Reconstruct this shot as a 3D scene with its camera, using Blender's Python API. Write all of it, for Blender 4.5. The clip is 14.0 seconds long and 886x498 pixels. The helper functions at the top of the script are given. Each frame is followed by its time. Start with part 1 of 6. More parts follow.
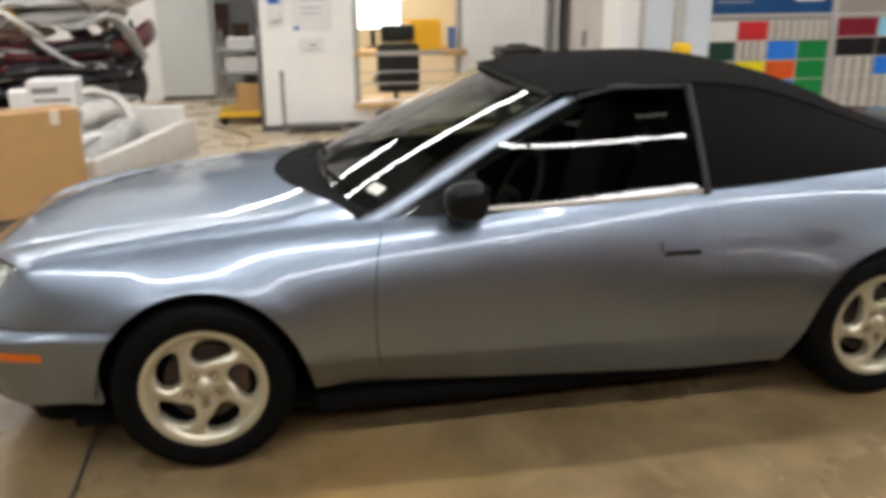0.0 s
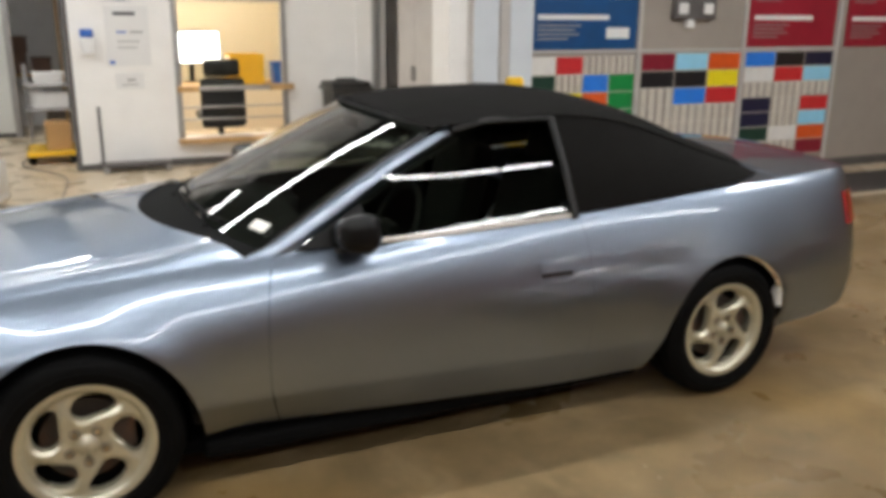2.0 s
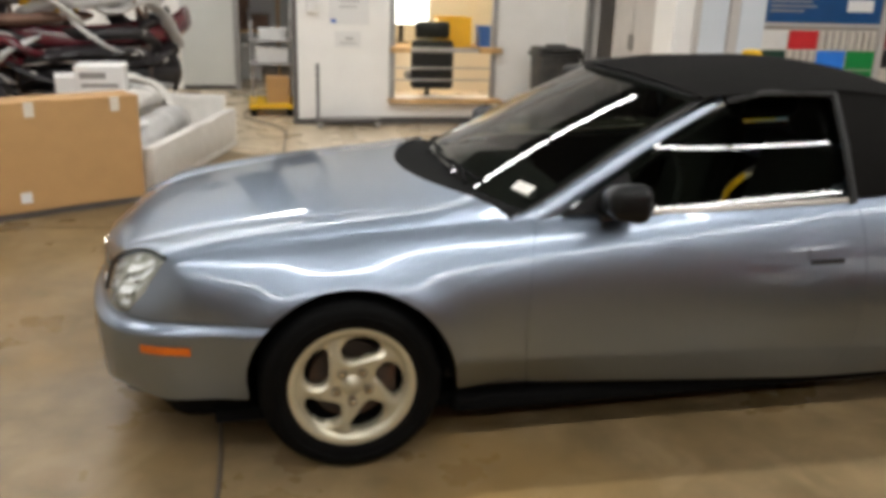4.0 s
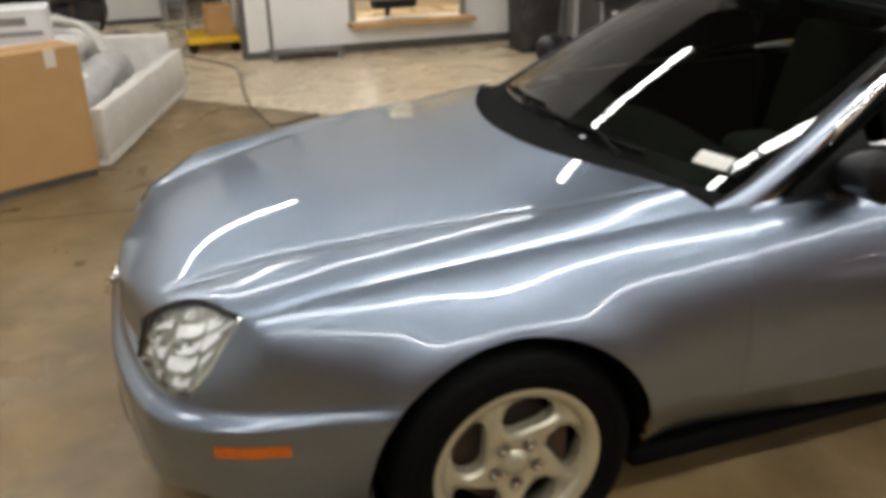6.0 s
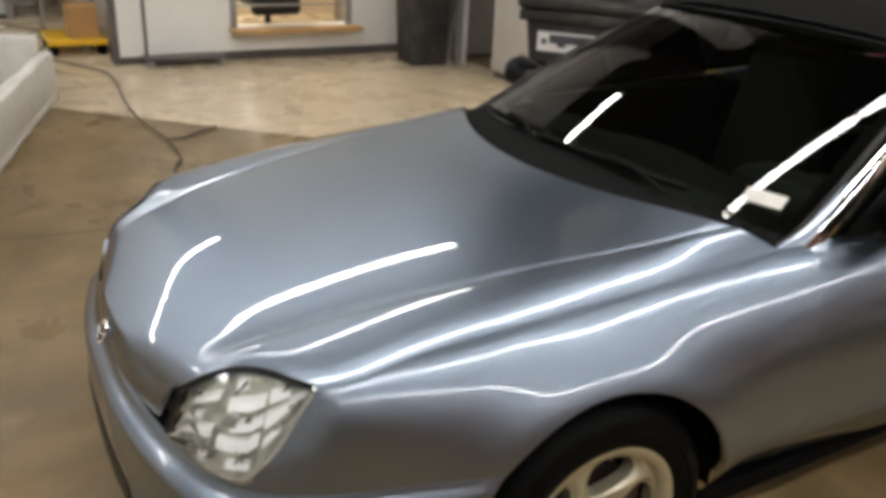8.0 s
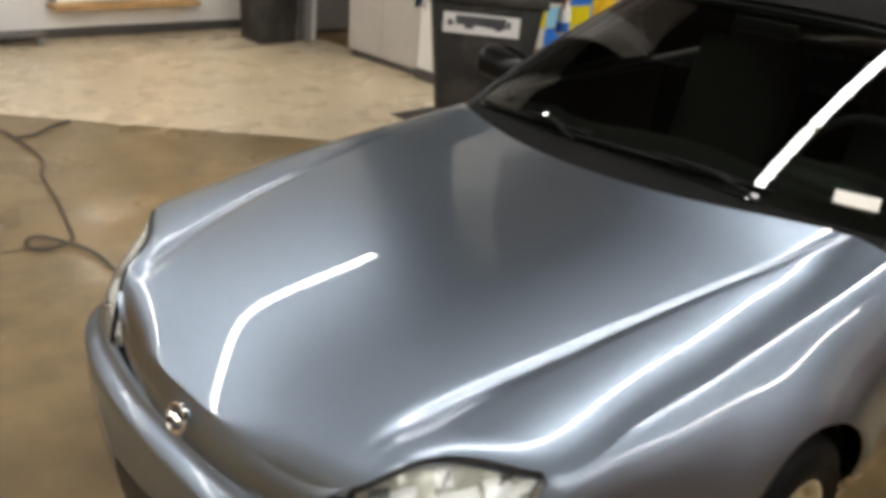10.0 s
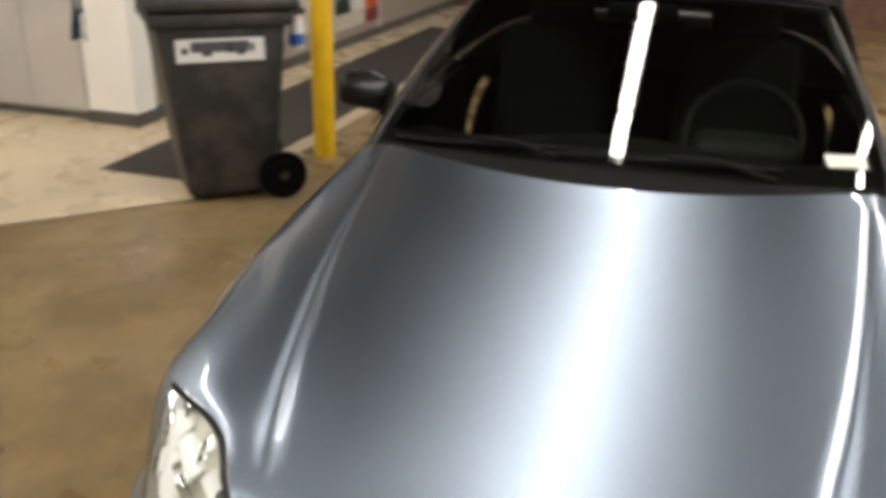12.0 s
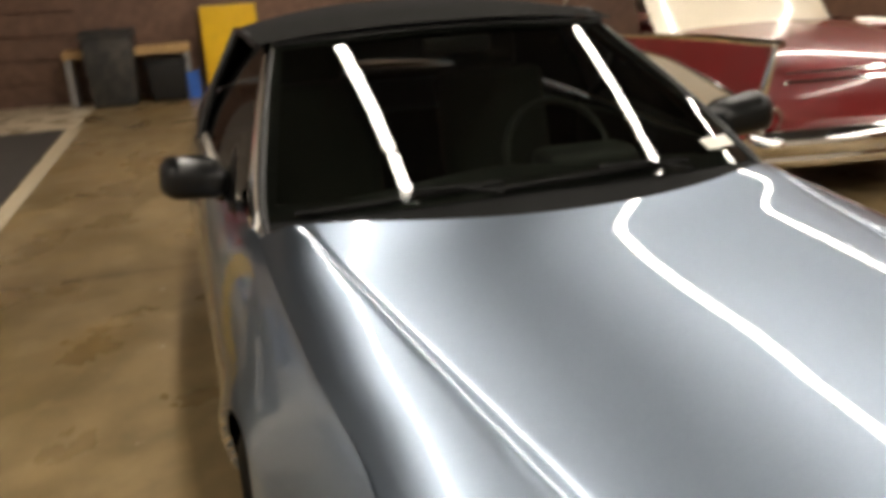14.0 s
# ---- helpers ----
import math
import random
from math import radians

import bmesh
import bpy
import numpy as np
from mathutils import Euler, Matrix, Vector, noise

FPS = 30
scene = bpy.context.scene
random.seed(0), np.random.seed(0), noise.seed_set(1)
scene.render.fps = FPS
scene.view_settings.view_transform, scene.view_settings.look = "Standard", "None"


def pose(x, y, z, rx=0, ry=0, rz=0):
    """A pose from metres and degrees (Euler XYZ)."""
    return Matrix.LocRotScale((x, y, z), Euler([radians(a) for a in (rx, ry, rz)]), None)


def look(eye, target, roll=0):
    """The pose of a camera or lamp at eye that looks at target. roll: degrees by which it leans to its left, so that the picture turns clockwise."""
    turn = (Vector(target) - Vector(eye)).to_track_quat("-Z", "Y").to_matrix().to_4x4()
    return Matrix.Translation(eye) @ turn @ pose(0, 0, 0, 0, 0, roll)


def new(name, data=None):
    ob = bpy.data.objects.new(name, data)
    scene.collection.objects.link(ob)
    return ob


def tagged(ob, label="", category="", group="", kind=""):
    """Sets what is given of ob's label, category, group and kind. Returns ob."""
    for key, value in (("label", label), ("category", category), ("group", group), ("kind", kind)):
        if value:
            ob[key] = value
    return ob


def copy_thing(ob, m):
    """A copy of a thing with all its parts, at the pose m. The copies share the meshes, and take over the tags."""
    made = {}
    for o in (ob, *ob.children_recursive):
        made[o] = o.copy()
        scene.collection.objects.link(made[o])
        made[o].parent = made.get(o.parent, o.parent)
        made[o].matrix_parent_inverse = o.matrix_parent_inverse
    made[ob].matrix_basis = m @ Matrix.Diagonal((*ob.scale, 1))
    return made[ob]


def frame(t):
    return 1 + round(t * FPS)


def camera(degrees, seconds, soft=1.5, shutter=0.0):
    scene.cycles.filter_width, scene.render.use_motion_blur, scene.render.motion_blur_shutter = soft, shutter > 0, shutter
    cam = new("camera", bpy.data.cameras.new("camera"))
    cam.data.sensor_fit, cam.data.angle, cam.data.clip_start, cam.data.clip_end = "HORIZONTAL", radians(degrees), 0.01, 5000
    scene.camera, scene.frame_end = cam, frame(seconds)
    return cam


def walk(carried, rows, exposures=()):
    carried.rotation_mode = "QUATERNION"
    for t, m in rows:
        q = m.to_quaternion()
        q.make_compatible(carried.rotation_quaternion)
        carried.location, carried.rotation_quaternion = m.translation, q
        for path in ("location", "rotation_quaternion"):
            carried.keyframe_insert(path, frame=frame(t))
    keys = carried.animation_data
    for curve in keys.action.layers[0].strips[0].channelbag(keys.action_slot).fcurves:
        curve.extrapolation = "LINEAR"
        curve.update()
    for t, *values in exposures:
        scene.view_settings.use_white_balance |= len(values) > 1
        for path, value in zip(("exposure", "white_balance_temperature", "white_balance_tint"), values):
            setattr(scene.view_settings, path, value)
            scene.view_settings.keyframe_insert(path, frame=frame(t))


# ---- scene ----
cam = camera(55.3, 14.0, soft=4.6, shutter=0.6)
PATH = [
    (0, (0.335, -3.557, 1.624), (0.677, -1.683, 1.013), -0.40),
    (0.5, (0.062, -3.567, 1.651), (0.587, -1.730, 1.059), -0.20),
    (1, (0.032, -3.541, 1.647), (0.556, -1.692, 1.090), 0.15),
    (1.5, (0.094, -3.512, 1.632), (0.823, -1.726, 1.103), 0.44),
    (2, (0.070, -3.528, 1.638), (0.838, -1.762, 1.099), 0.43),
    (2.5, (-0.016, -3.553, 1.643), (0.534, -1.710, 1.095), 0.51),
    (3, (-0.086, -3.553, 1.619), (0.225, -1.667, 1.031), 1.09),
    (5.5, (-0.548, -2.685, 1.603), (0.053, -0.912, 0.899), 1.79),
    (6, (-0.644, -2.369, 1.578), (-0.091, -0.623, 0.774), -1.19),
    (6.5, (-0.737, -2.151, 1.572), (-0.001, -0.466, 0.786), 0.63),
    (7, (-0.958, -2.038, 1.585), (-0.027, -0.460, 0.784), 0.93),
    (7.5, (-1.024, -1.987, 1.575), (-0.103, -0.389, 0.800), 2.00),
    (8, (-1.038, -1.975, 1.581), (-0.133, -0.374, 0.797), 2.80),
    (10.5, (-1.516, -1.023, 1.532), (-0.123, 0.158, 0.717), 2.67),
    (11, (-1.526, -0.719, 1.496), (-0.094, 0.412, 0.677), -2.58),
    (11.5, (-1.515, -0.461, 1.474), (0.072, 0.452, 0.668), 1.44),
    (12, (-1.672, -0.239, 1.517), (0.097, 0.282, 0.743), 1.60),
    (12.5, (-1.604, 0.011, 1.507), (0.200, 0.337, 0.708), -4.09),
    (13, (-1.490, 0.280, 1.470), (0.329, 0.360, 0.643), -1.87),
    (13.5, (-1.480, 0.551, 1.473), (0.349, 0.298, 0.703), -0.82),
    (14, (-1.423, 0.741, 1.406), (0.411, 0.241, 0.784), -3.22),
]
walk(cam, [(t, look(eye, target, roll)) for t, eye, target, roll in PATH], [(0.0, 0.50, 6120, 10), (2.0, 0.49, 6080, 10), (3.0, 0.46, 6200, 10), (5.5, 0.26, 6230, 10), (8.0, 0.10, 6300, 10), (10.5, 0.35, 6430, 10), (12.0, 0.50, 6680, 10), (14.0, 0.50, 6980, 10)])

# ---- light, exposure ----
world = bpy.data.worlds.new("world")
scene.world = world
world.use_nodes = True
world.node_tree.nodes["Background"].inputs[0].default_value = (0.5, 0.5, 0.5, 1)
world.node_tree.nodes["Background"].inputs[1].default_value = 0.02
TUBE = 34.0


# ---- materials ----
def material(name, color, rough=0.5, metal=0.0, spec=0.5, coat=0.0, coat_rough=0.03, grain=0.0, scale=20.0, bump=0.0,
             stain=0.0, stain_scale=2.0, stain_color=None, emit=0.0, per_object=0.0, rough_var=0.0):
    m = bpy.data.materials.new(name)
    m.use_nodes = True
    nt = m.node_tree
    b = nt.nodes["Principled BSDF"]
    b.inputs["Base Color"].default_value = (*color, 1)
    b.inputs["Roughness"].default_value = rough
    b.inputs["Metallic"].default_value = metal
    b.inputs["Specular IOR Level"].default_value = spec
    b.inputs["Coat Weight"].default_value = coat
    b.inputs["Coat Roughness"].default_value = coat_rough
    if emit:
        b.inputs["Emission Color"].default_value = (*color, 1)
        b.inputs["Emission Strength"].default_value = emit
    co = nt.nodes.new("ShaderNodeTexCoord").outputs["Object"]
    out = None

    def noisy(sc, detail=4.0, rough_n=0.55):
        n = nt.nodes.new("ShaderNodeTexNoise")
        n.inputs["Scale"].default_value, n.inputs["Detail"].default_value = sc, detail
        n.inputs["Roughness"].default_value = rough_n
        nt.links.new(co, n.inputs["Vector"])
        return n.outputs["Fac"]

    def mixed(fac, a, c):
        x = nt.nodes.new("ShaderNodeMix")
        x.data_type = "RGBA"
        if isinstance(fac, float):
            x.inputs[0].default_value = fac
        else:
            nt.links.new(fac, x.inputs[0])
        for sock, v in ((x.inputs[6], a), (x.inputs[7], c)):
            if isinstance(v, tuple):
                sock.default_value = (*v, 1)
            else:
                nt.links.new(v, sock)
        return x.outputs[2]

    def ramped(fac, lo, hi):
        r = nt.nodes.new("ShaderNodeMapRange")
        r.inputs[1].default_value, r.inputs[2].default_value = lo, hi
        nt.links.new(fac, r.inputs[0])
        return r.outputs[0]

    if grain:
        f = noisy(scale)
        out = mixed(ramped(f, 0.3, 0.7), tuple(c * (1 - grain) for c in color), tuple(min(1, c * (1 + grain)) for c in color))
    if stain:
        f = ramped(noisy(stain_scale, 6.0, 0.6), 0.45, 0.68)
        k = nt.nodes.new("ShaderNodeMath")
        k.operation = "MULTIPLY"
        k.inputs[1].default_value = stain
        nt.links.new(f, k.inputs[0])
        out = mixed(k.outputs[0], out if out else color, stain_color or tuple(c * 0.5 for c in color))
    if per_object:
        info = nt.nodes.new("ShaderNodeObjectInfo")
        h = nt.nodes.new("ShaderNodeHueSaturation")
        v = nt.nodes.new("ShaderNodeMapRange")
        v.inputs[3].default_value, v.inputs[4].default_value = 1 - per_object, 1 + per_object
        nt.links.new(info.outputs["Random"], v.inputs[0])
        nt.links.new(v.outputs[0], h.inputs["Value"])
        if out:
            nt.links.new(out, h.inputs["Color"])
        else:
            h.inputs["Color"].default_value = (*color, 1)
        out = h.outputs["Color"]
    if out:
        nt.links.new(out, b.inputs["Base Color"])
    if rough_var:
        nt.links.new(ramped_to(nt, noisy(stain_scale * 1.7, 5.0), rough - rough_var, rough + rough_var), b.inputs["Roughness"])
    if bump:
        bp = nt.nodes.new("ShaderNodeBump")
        bp.inputs["Strength"].default_value = bump
        bp.inputs["Distance"].default_value = 0.01
        nt.links.new(noisy(scale * 1.5), bp.inputs["Height"])
        nt.links.new(bp.outputs[0], b.inputs["Normal"])
    return m


def ramped_to(nt, fac, lo, hi):
    r = nt.nodes.new("ShaderNodeMapRange")
    r.inputs[1].default_value, r.inputs[2].default_value = 0.3, 0.7
    r.inputs[3].default_value, r.inputs[4].default_value = lo, hi
    nt.links.new(fac, r.inputs[0])
    return r.outputs[0]


def pane_material(name, tint, reflect=1.45):
    """Thin glass: tinted see-through with mirror reflection that grows at a slant."""
    m = bpy.data.materials.new(name)
    m.use_nodes = True
    nt = m.node_tree
    nt.nodes.remove(nt.nodes["Principled BSDF"])
    tr = nt.nodes.new("ShaderNodeBsdfTransparent")
    tr.inputs[0].default_value = (*tint, 1)
    gl = nt.nodes.new("ShaderNodeBsdfGlossy")
    gl.inputs["Roughness"].default_value = 0.01
    fr = nt.nodes.new("ShaderNodeFresnel")
    fr.inputs[0].default_value = reflect
    mx = nt.nodes.new("ShaderNodeMixShader")
    nt.links.new(fr.outputs[0], mx.inputs[0])
    nt.links.new(tr.outputs[0], mx.inputs[1])
    nt.links.new(gl.outputs[0], mx.inputs[2])
    nt.links.new(mx.outputs[0], nt.nodes["Material Output"].inputs[0])
    return m


def metallic_paint(name, color, rough, coat_rough, body=0.1):
    """Flake paint: a soft metal base with a fine sparkle under a clear coat."""
    m = bpy.data.materials.new(name)
    m.use_nodes = True
    nt = m.node_tree
    nt.nodes.remove(nt.nodes["Principled BSDF"])
    co = nt.nodes.new("ShaderNodeTexCoord").outputs["Object"]
    fine, wide = nt.nodes.new("ShaderNodeTexNoise"), nt.nodes.new("ShaderNodeTexNoise")
    fine.inputs["Scale"].default_value, wide.inputs["Scale"].default_value = 700.0, 2.5
    hue = nt.nodes.new("ShaderNodeHueSaturation")
    hue.inputs["Color"].default_value = (*color, 1)
    val = nt.nodes.new("ShaderNodeMapRange")
    val.inputs[1].default_value, val.inputs[2].default_value, val.inputs[3].default_value, val.inputs[4].default_value = 0.3, 0.7, 0.88, 1.12
    for n in (fine, wide):
        nt.links.new(co, n.inputs["Vector"])
    nt.links.new(fine.outputs["Fac"], val.inputs[0])
    nt.links.new(val.outputs[0], hue.inputs["Value"])
    flake = nt.nodes.new("ShaderNodeBsdfAnisotropic")
    flake.distribution = "BECKMANN"
    flake.inputs["Roughness"].default_value = rough
    dif = nt.nodes.new("ShaderNodeBsdfDiffuse")
    clear = nt.nodes.new("ShaderNodeBsdfAnisotropic")
    clear.distribution = "GGX"
    clear.inputs["Color"].default_value = (1, 1, 1, 1)
    nt.links.new(ramped_to(nt, wide.outputs["Fac"], coat_rough * 0.6, coat_rough * 1.6), clear.inputs["Roughness"])
    for n in (flake, dif):
        nt.links.new(hue.outputs[0], n.inputs["Color"])
    mix, top, fr = nt.nodes.new("ShaderNodeMixShader"), nt.nodes.new("ShaderNodeMixShader"), nt.nodes.new("ShaderNodeFresnel")
    core, both = nt.nodes.new("ShaderNodeBsdfAnisotropic"), nt.nodes.new("ShaderNodeMixShader")
    core.distribution = "GGX"
    core.inputs["Roughness"].default_value = rough * 0.74
    both.inputs[0].default_value = 0.58
    nt.links.new(hue.outputs[0], core.inputs["Color"])
    nt.links.new(flake.outputs[0], both.inputs[1])
    nt.links.new(core.outputs[0], both.inputs[2])
    mix.inputs[0].default_value = body
    fr.inputs[0].default_value = 1.5
    nt.links.new(both.outputs[0], mix.inputs[1])
    nt.links.new(dif.outputs[0], mix.inputs[2])
    nt.links.new(fr.outputs[0], top.inputs[0])
    nt.links.new(mix.outputs[0], top.inputs[1])
    nt.links.new(clear.outputs[0], top.inputs[2])
    nt.links.new(top.outputs[0], nt.nodes["Material Output"].inputs[0])
    return m


PAINT = metallic_paint("silver_blue_paint", (0.250, 0.296, 0.368), 0.43, 0.015, 0.03)
BLACK = material("black_plastic", (0.009, 0.009, 0.009), rough=0.42, spec=0.4, grain=0.2, scale=80.0)
UNDER = material("underbody_black", (0.003, 0.003, 0.003), rough=0.95, spec=0.1)
FABRIC = material("black_top_fabric", (0.0075, 0.007, 0.0065), rough=0.95, spec=0.10, grain=0.25, scale=600.0, bump=0.25, stain=0.3, stain_scale=4.0, stain_color=(0.013, 0.012, 0.011))
RUBBER = material("tyre_rubber", (0.0030, 0.0030, 0.0030), rough=0.6, spec=0.08, grain=0.3, scale=60.0, bump=0.1)
ALLOY = material("alloy_silver", (0.56, 0.53, 0.40), rough=0.26, metal=0.65, coat=0.3, coat_rough=0.15, grain=0.04, scale=60.0)
ALLOY_DARK = material("brake_iron", (0.035, 0.026, 0.020), rough=0.6, metal=0.3, stain=0.6, stain_scale=12.0, stain_color=(0.10, 0.04, 0.014))
GLOSS_BLACK = material("gloss_black_plastic", (0.005, 0.005, 0.005), rough=0.16, spec=0.5, grain=0.2, scale=40.0, rough_var=0.06)
CHROME = material("chrome", (0.85, 0.84, 0.82), rough=0.08, metal=1.0)
BELT = material("satin_belt_strip", (0.50, 0.46, 0.40), rough=0.42, metal=0.5, grain=0.06, scale=40.0)
REFLECTOR = material("lamp_reflector", (0.86, 0.87, 0.84), rough=0.12, metal=0.9, grain=0.06, scale=30.0)
LAMP_BOWL = material("lamp_bowl", (0.22, 0.21, 0.17), rough=0.35, metal=0.4, grain=0.2, scale=25.0)
AMBER = material("amber_lens", (0.60, 0.130, 0.004), rough=0.3, coat=0.3, grain=0.2, scale=90.0)
RED_LENS = material("red_lens", (0.26, 0.008, 0.010), rough=0.12, coat=0.8)
COWL = material("cowl_black", (0.006, 0.006, 0.006), rough=0.9, spec=0.12, grain=0.2, scale=80.0)
WINDSHIELD = pane_material("windshield_glass", (0.74, 0.80, 0.71), 1.8)
SIDE_GLASS = pane_material("side_glass", (0.44, 0.48, 0.42), 1.5)
LENS = pane_material("lamp_cover", (0.93, 0.94, 0.93), 1.45)
CABIN = material("cabin_trim", (0.012, 0.012, 0.012), rough=0.7, grain=0.3, scale=60.0)
SEAT = material("seat_cloth", (0.022, 0.023, 0.019), rough=0.9, grain=0.3, scale=200.0)
PAPER = material("white_paper", (0.78, 0.76, 0.70), rough=0.7, grain=0.05, scale=30.0)
MIRROR = material("mirror_glass", (0.8, 0.82, 0.84), rough=0.02, metal=1.0)


# ---- building helpers ----
def mesh_of(name, verts, faces, mat, parent=None, label="", smooth=True, normals=None):
    me = bpy.data.meshes.new(name)
    me.from_pydata([tuple(map(float, v)) for v in verts], [], [tuple(f) for f in faces])
    me.materials.append(mat)
    if smooth:
        me.polygons.foreach_set("use_smooth", [True] * len(me.polygons))
    me.update()
    if normals is not None:
        me.normals_split_custom_set_from_vertices([tuple(map(float, n)) for n in normals])
    ob = new(name, me)
    if parent:
        ob.parent = parent
    if label:
        tagged(ob, label)
    return ob


def part(name, bm, mat, parent=None, label="", smooth=False):
    """Links a bmesh as one mesh object under a thing or a part."""
    me = bpy.data.meshes.new(name)
    bmesh.ops.recalc_face_normals(bm, faces=bm.faces)
    bm.to_mesh(me)
    bm.free()
    me.materials.append(mat)
    if smooth:
        me.polygons.foreach_set("use_smooth", [True] * len(me.polygons))
        me.set_sharp_from_angle(angle=radians(38))
    ob = new(name, me)
    if parent:
        ob.parent = parent
    if label:
        tagged(ob, label)
    return ob


def box_bm(x0, y0, z0, x1, y1, z1, bevel=0.0, seg=2, bm=None):
    bm = bm or bmesh.new()
    r = bmesh.ops.create_cube(bm, size=1.0, matrix=Matrix.Translation(((x0 + x1) / 2, (y0 + y1) / 2, (z0 + z1) / 2)) @ Matrix.Diagonal((x1 - x0, y1 - y0, z1 - z0, 1)))
    if bevel:
        edges = list({e for v in r["verts"] for e in v.link_edges})
        bmesh.ops.bevel(bm, geom=edges, offset=bevel, segments=seg, profile=0.5, affect="EDGES")
    return bm


def tube_bm(points, radius, sides=8, bm=None, closed=False, flat=1.0):
    """A round bar along points."""
    bm = bm or bmesh.new()
    pts = [Vector(p) for p in points]
    rings = []
    for i, p in enumerate(pts):
        a, c = pts[max(i - 1, 0)], pts[min(i + 1, len(pts) - 1)]
        if closed:
            a, c = pts[i - 1], pts[(i + 1) % len(pts)]
        d = (c - a).normalized()
        u = d.cross(Vector((0, 0, 1)))
        if u.length < 1e-3:
            u = d.cross(Vector((1, 0, 0)))
        u.normalize()
        w = u.cross(d)
        rr = radius[i] if isinstance(radius, (list, tuple)) else radius
        rings.append([bm.verts.new(p + rr * (math.cos(t) * u + flat * math.sin(t) * w)) for t in [2 * math.pi * k / sides for k in range(sides)]])
    n = len(rings)
    for i in range(n if closed else n - 1):
        for k in range(sides):
            bm.faces.new((rings[i][k], rings[i][(k + 1) % sides], rings[(i + 1) % n][(k + 1) % sides], rings[(i + 1) % n][k]))
    if not closed:
        bm.faces.new(rings[0])
        bm.faces.new(rings[-1][::-1])
    return bm


def lathe_bm(profile, sides=48, axis="y", bm=None):
    """Turns (radius, along) points round an axis."""
    bm = bm or bmesh.new()
    rings = []
    for r, a in profile:
        ring = []
        for k in range(sides):
            t = 2 * math.pi * k / sides
            p = (r * math.cos(t), a, r * math.sin(t)) if axis == "y" else (r * math.cos(t), r * math.sin(t), a)
            ring.append(bm.verts.new(p))
        rings.append(ring)
    for a, b in zip(rings, rings[1:]):
        for k in range(sides):
            bm.faces.new((a[k], a[(k + 1) % sides], b[(k + 1) % sides], b[k]))
    return bm


def grid_faces(nu, nv, base=0, flip=False):
    fs = []
    for i in range(nu - 1):
        for j in range(nv - 1):
            f = (base + i * nv + j, base + (i + 1) * nv + j, base + (i + 1) * nv + j + 1, base + i * nv + j + 1)
            fs.append(f[::-1] if flip else f)
    return fs


class Spline:
    """Natural cubic curve through values at the given places."""

    def __init__(self, xs, ys):
        self.x, self.y = np.array(xs, float), np.array(ys, float)
        n, h = len(xs), np.diff(self.x)
        a, r = np.eye(n), np.zeros(n)
        for i in range(1, n - 1):
            a[i, i - 1:i + 2] = h[i - 1], 2 * (h[i - 1] + h[i]), h[i]
            r[i] = 6 * ((self.y[i + 1] - self.y[i]) / h[i] - (self.y[i] - self.y[i - 1]) / h[i - 1])
        self.m, self.h = np.linalg.solve(a, r), h

    def __call__(self, t):
        i = int(np.clip(np.searchsorted(self.x, t) - 1, 0, len(self.h) - 1))
        h, a, b = self.h[i], self.x[i + 1] - t, t - self.x[i]
        m0, m1 = self.m[i], self.m[i + 1]
        return (m0 * a**3 + m1 * b**3) / (6 * h) + (self.y[i] / h - m0 * h / 6) * a + (self.y[i + 1] / h - m1 * h / 6) * b


def smooth01(t):
    t = min(1.0, max(0.0, t))
    return t * t * (3 - 2 * t)


# ---- the convertible ----
# Front axle at x = 0, rear axle at x = 2.585, nose towards -x, driver's side at -y.
AXLE, WHEEL_R, ARCH_R, ARCH_Z = 2.585, 0.308, 0.345, 0.31
# station: widest outline (x, y) and the top edge line (x, y, z) from the nose round to the tail
RIM = [
    (-0.852, 0.00, -0.838, 0.00, 0.638), (-0.846, -0.20, -0.830, -0.16, 0.635), (-0.812, -0.410, -0.796, -0.325, 0.626),
    (-0.740, -0.590, -0.685, -0.472, 0.712), (-0.606, -0.695, -0.572, -0.632, 0.730), (-0.436, -0.755, -0.400, -0.662, 0.757),
    (-0.225, -0.812, -0.200, -0.680, 0.782), (0.000, -0.840, 0.000, -0.693, 0.799), (0.300, -0.848, 0.330, -0.706, 0.824),
    (0.585, -0.851, 0.640, -0.715, 0.845), (1.100, -0.858, 1.100, -0.755, 0.856), (1.500, -0.862, 1.500, -0.775, 0.871),
    (1.860, -0.862, 1.820, -0.780, 0.886), (2.250, -0.860, 2.200, -0.768, 0.906), (2.585, -0.855, 2.550, -0.746, 0.925),
    (2.950, -0.828, 2.950, -0.705, 0.940), (3.250, -0.790, 3.230, -0.670, 0.945), (3.490, -0.680, 3.440, -0.585, 0.945),
    (3.585, -0.360, 3.515, -0.310, 0.945), (3.595, 0.00, 3.525, 0.00, 0.945)]
OX, OY = (Spline(range(len(RIM)), [r[k] for r in RIM]) for k in range(2))
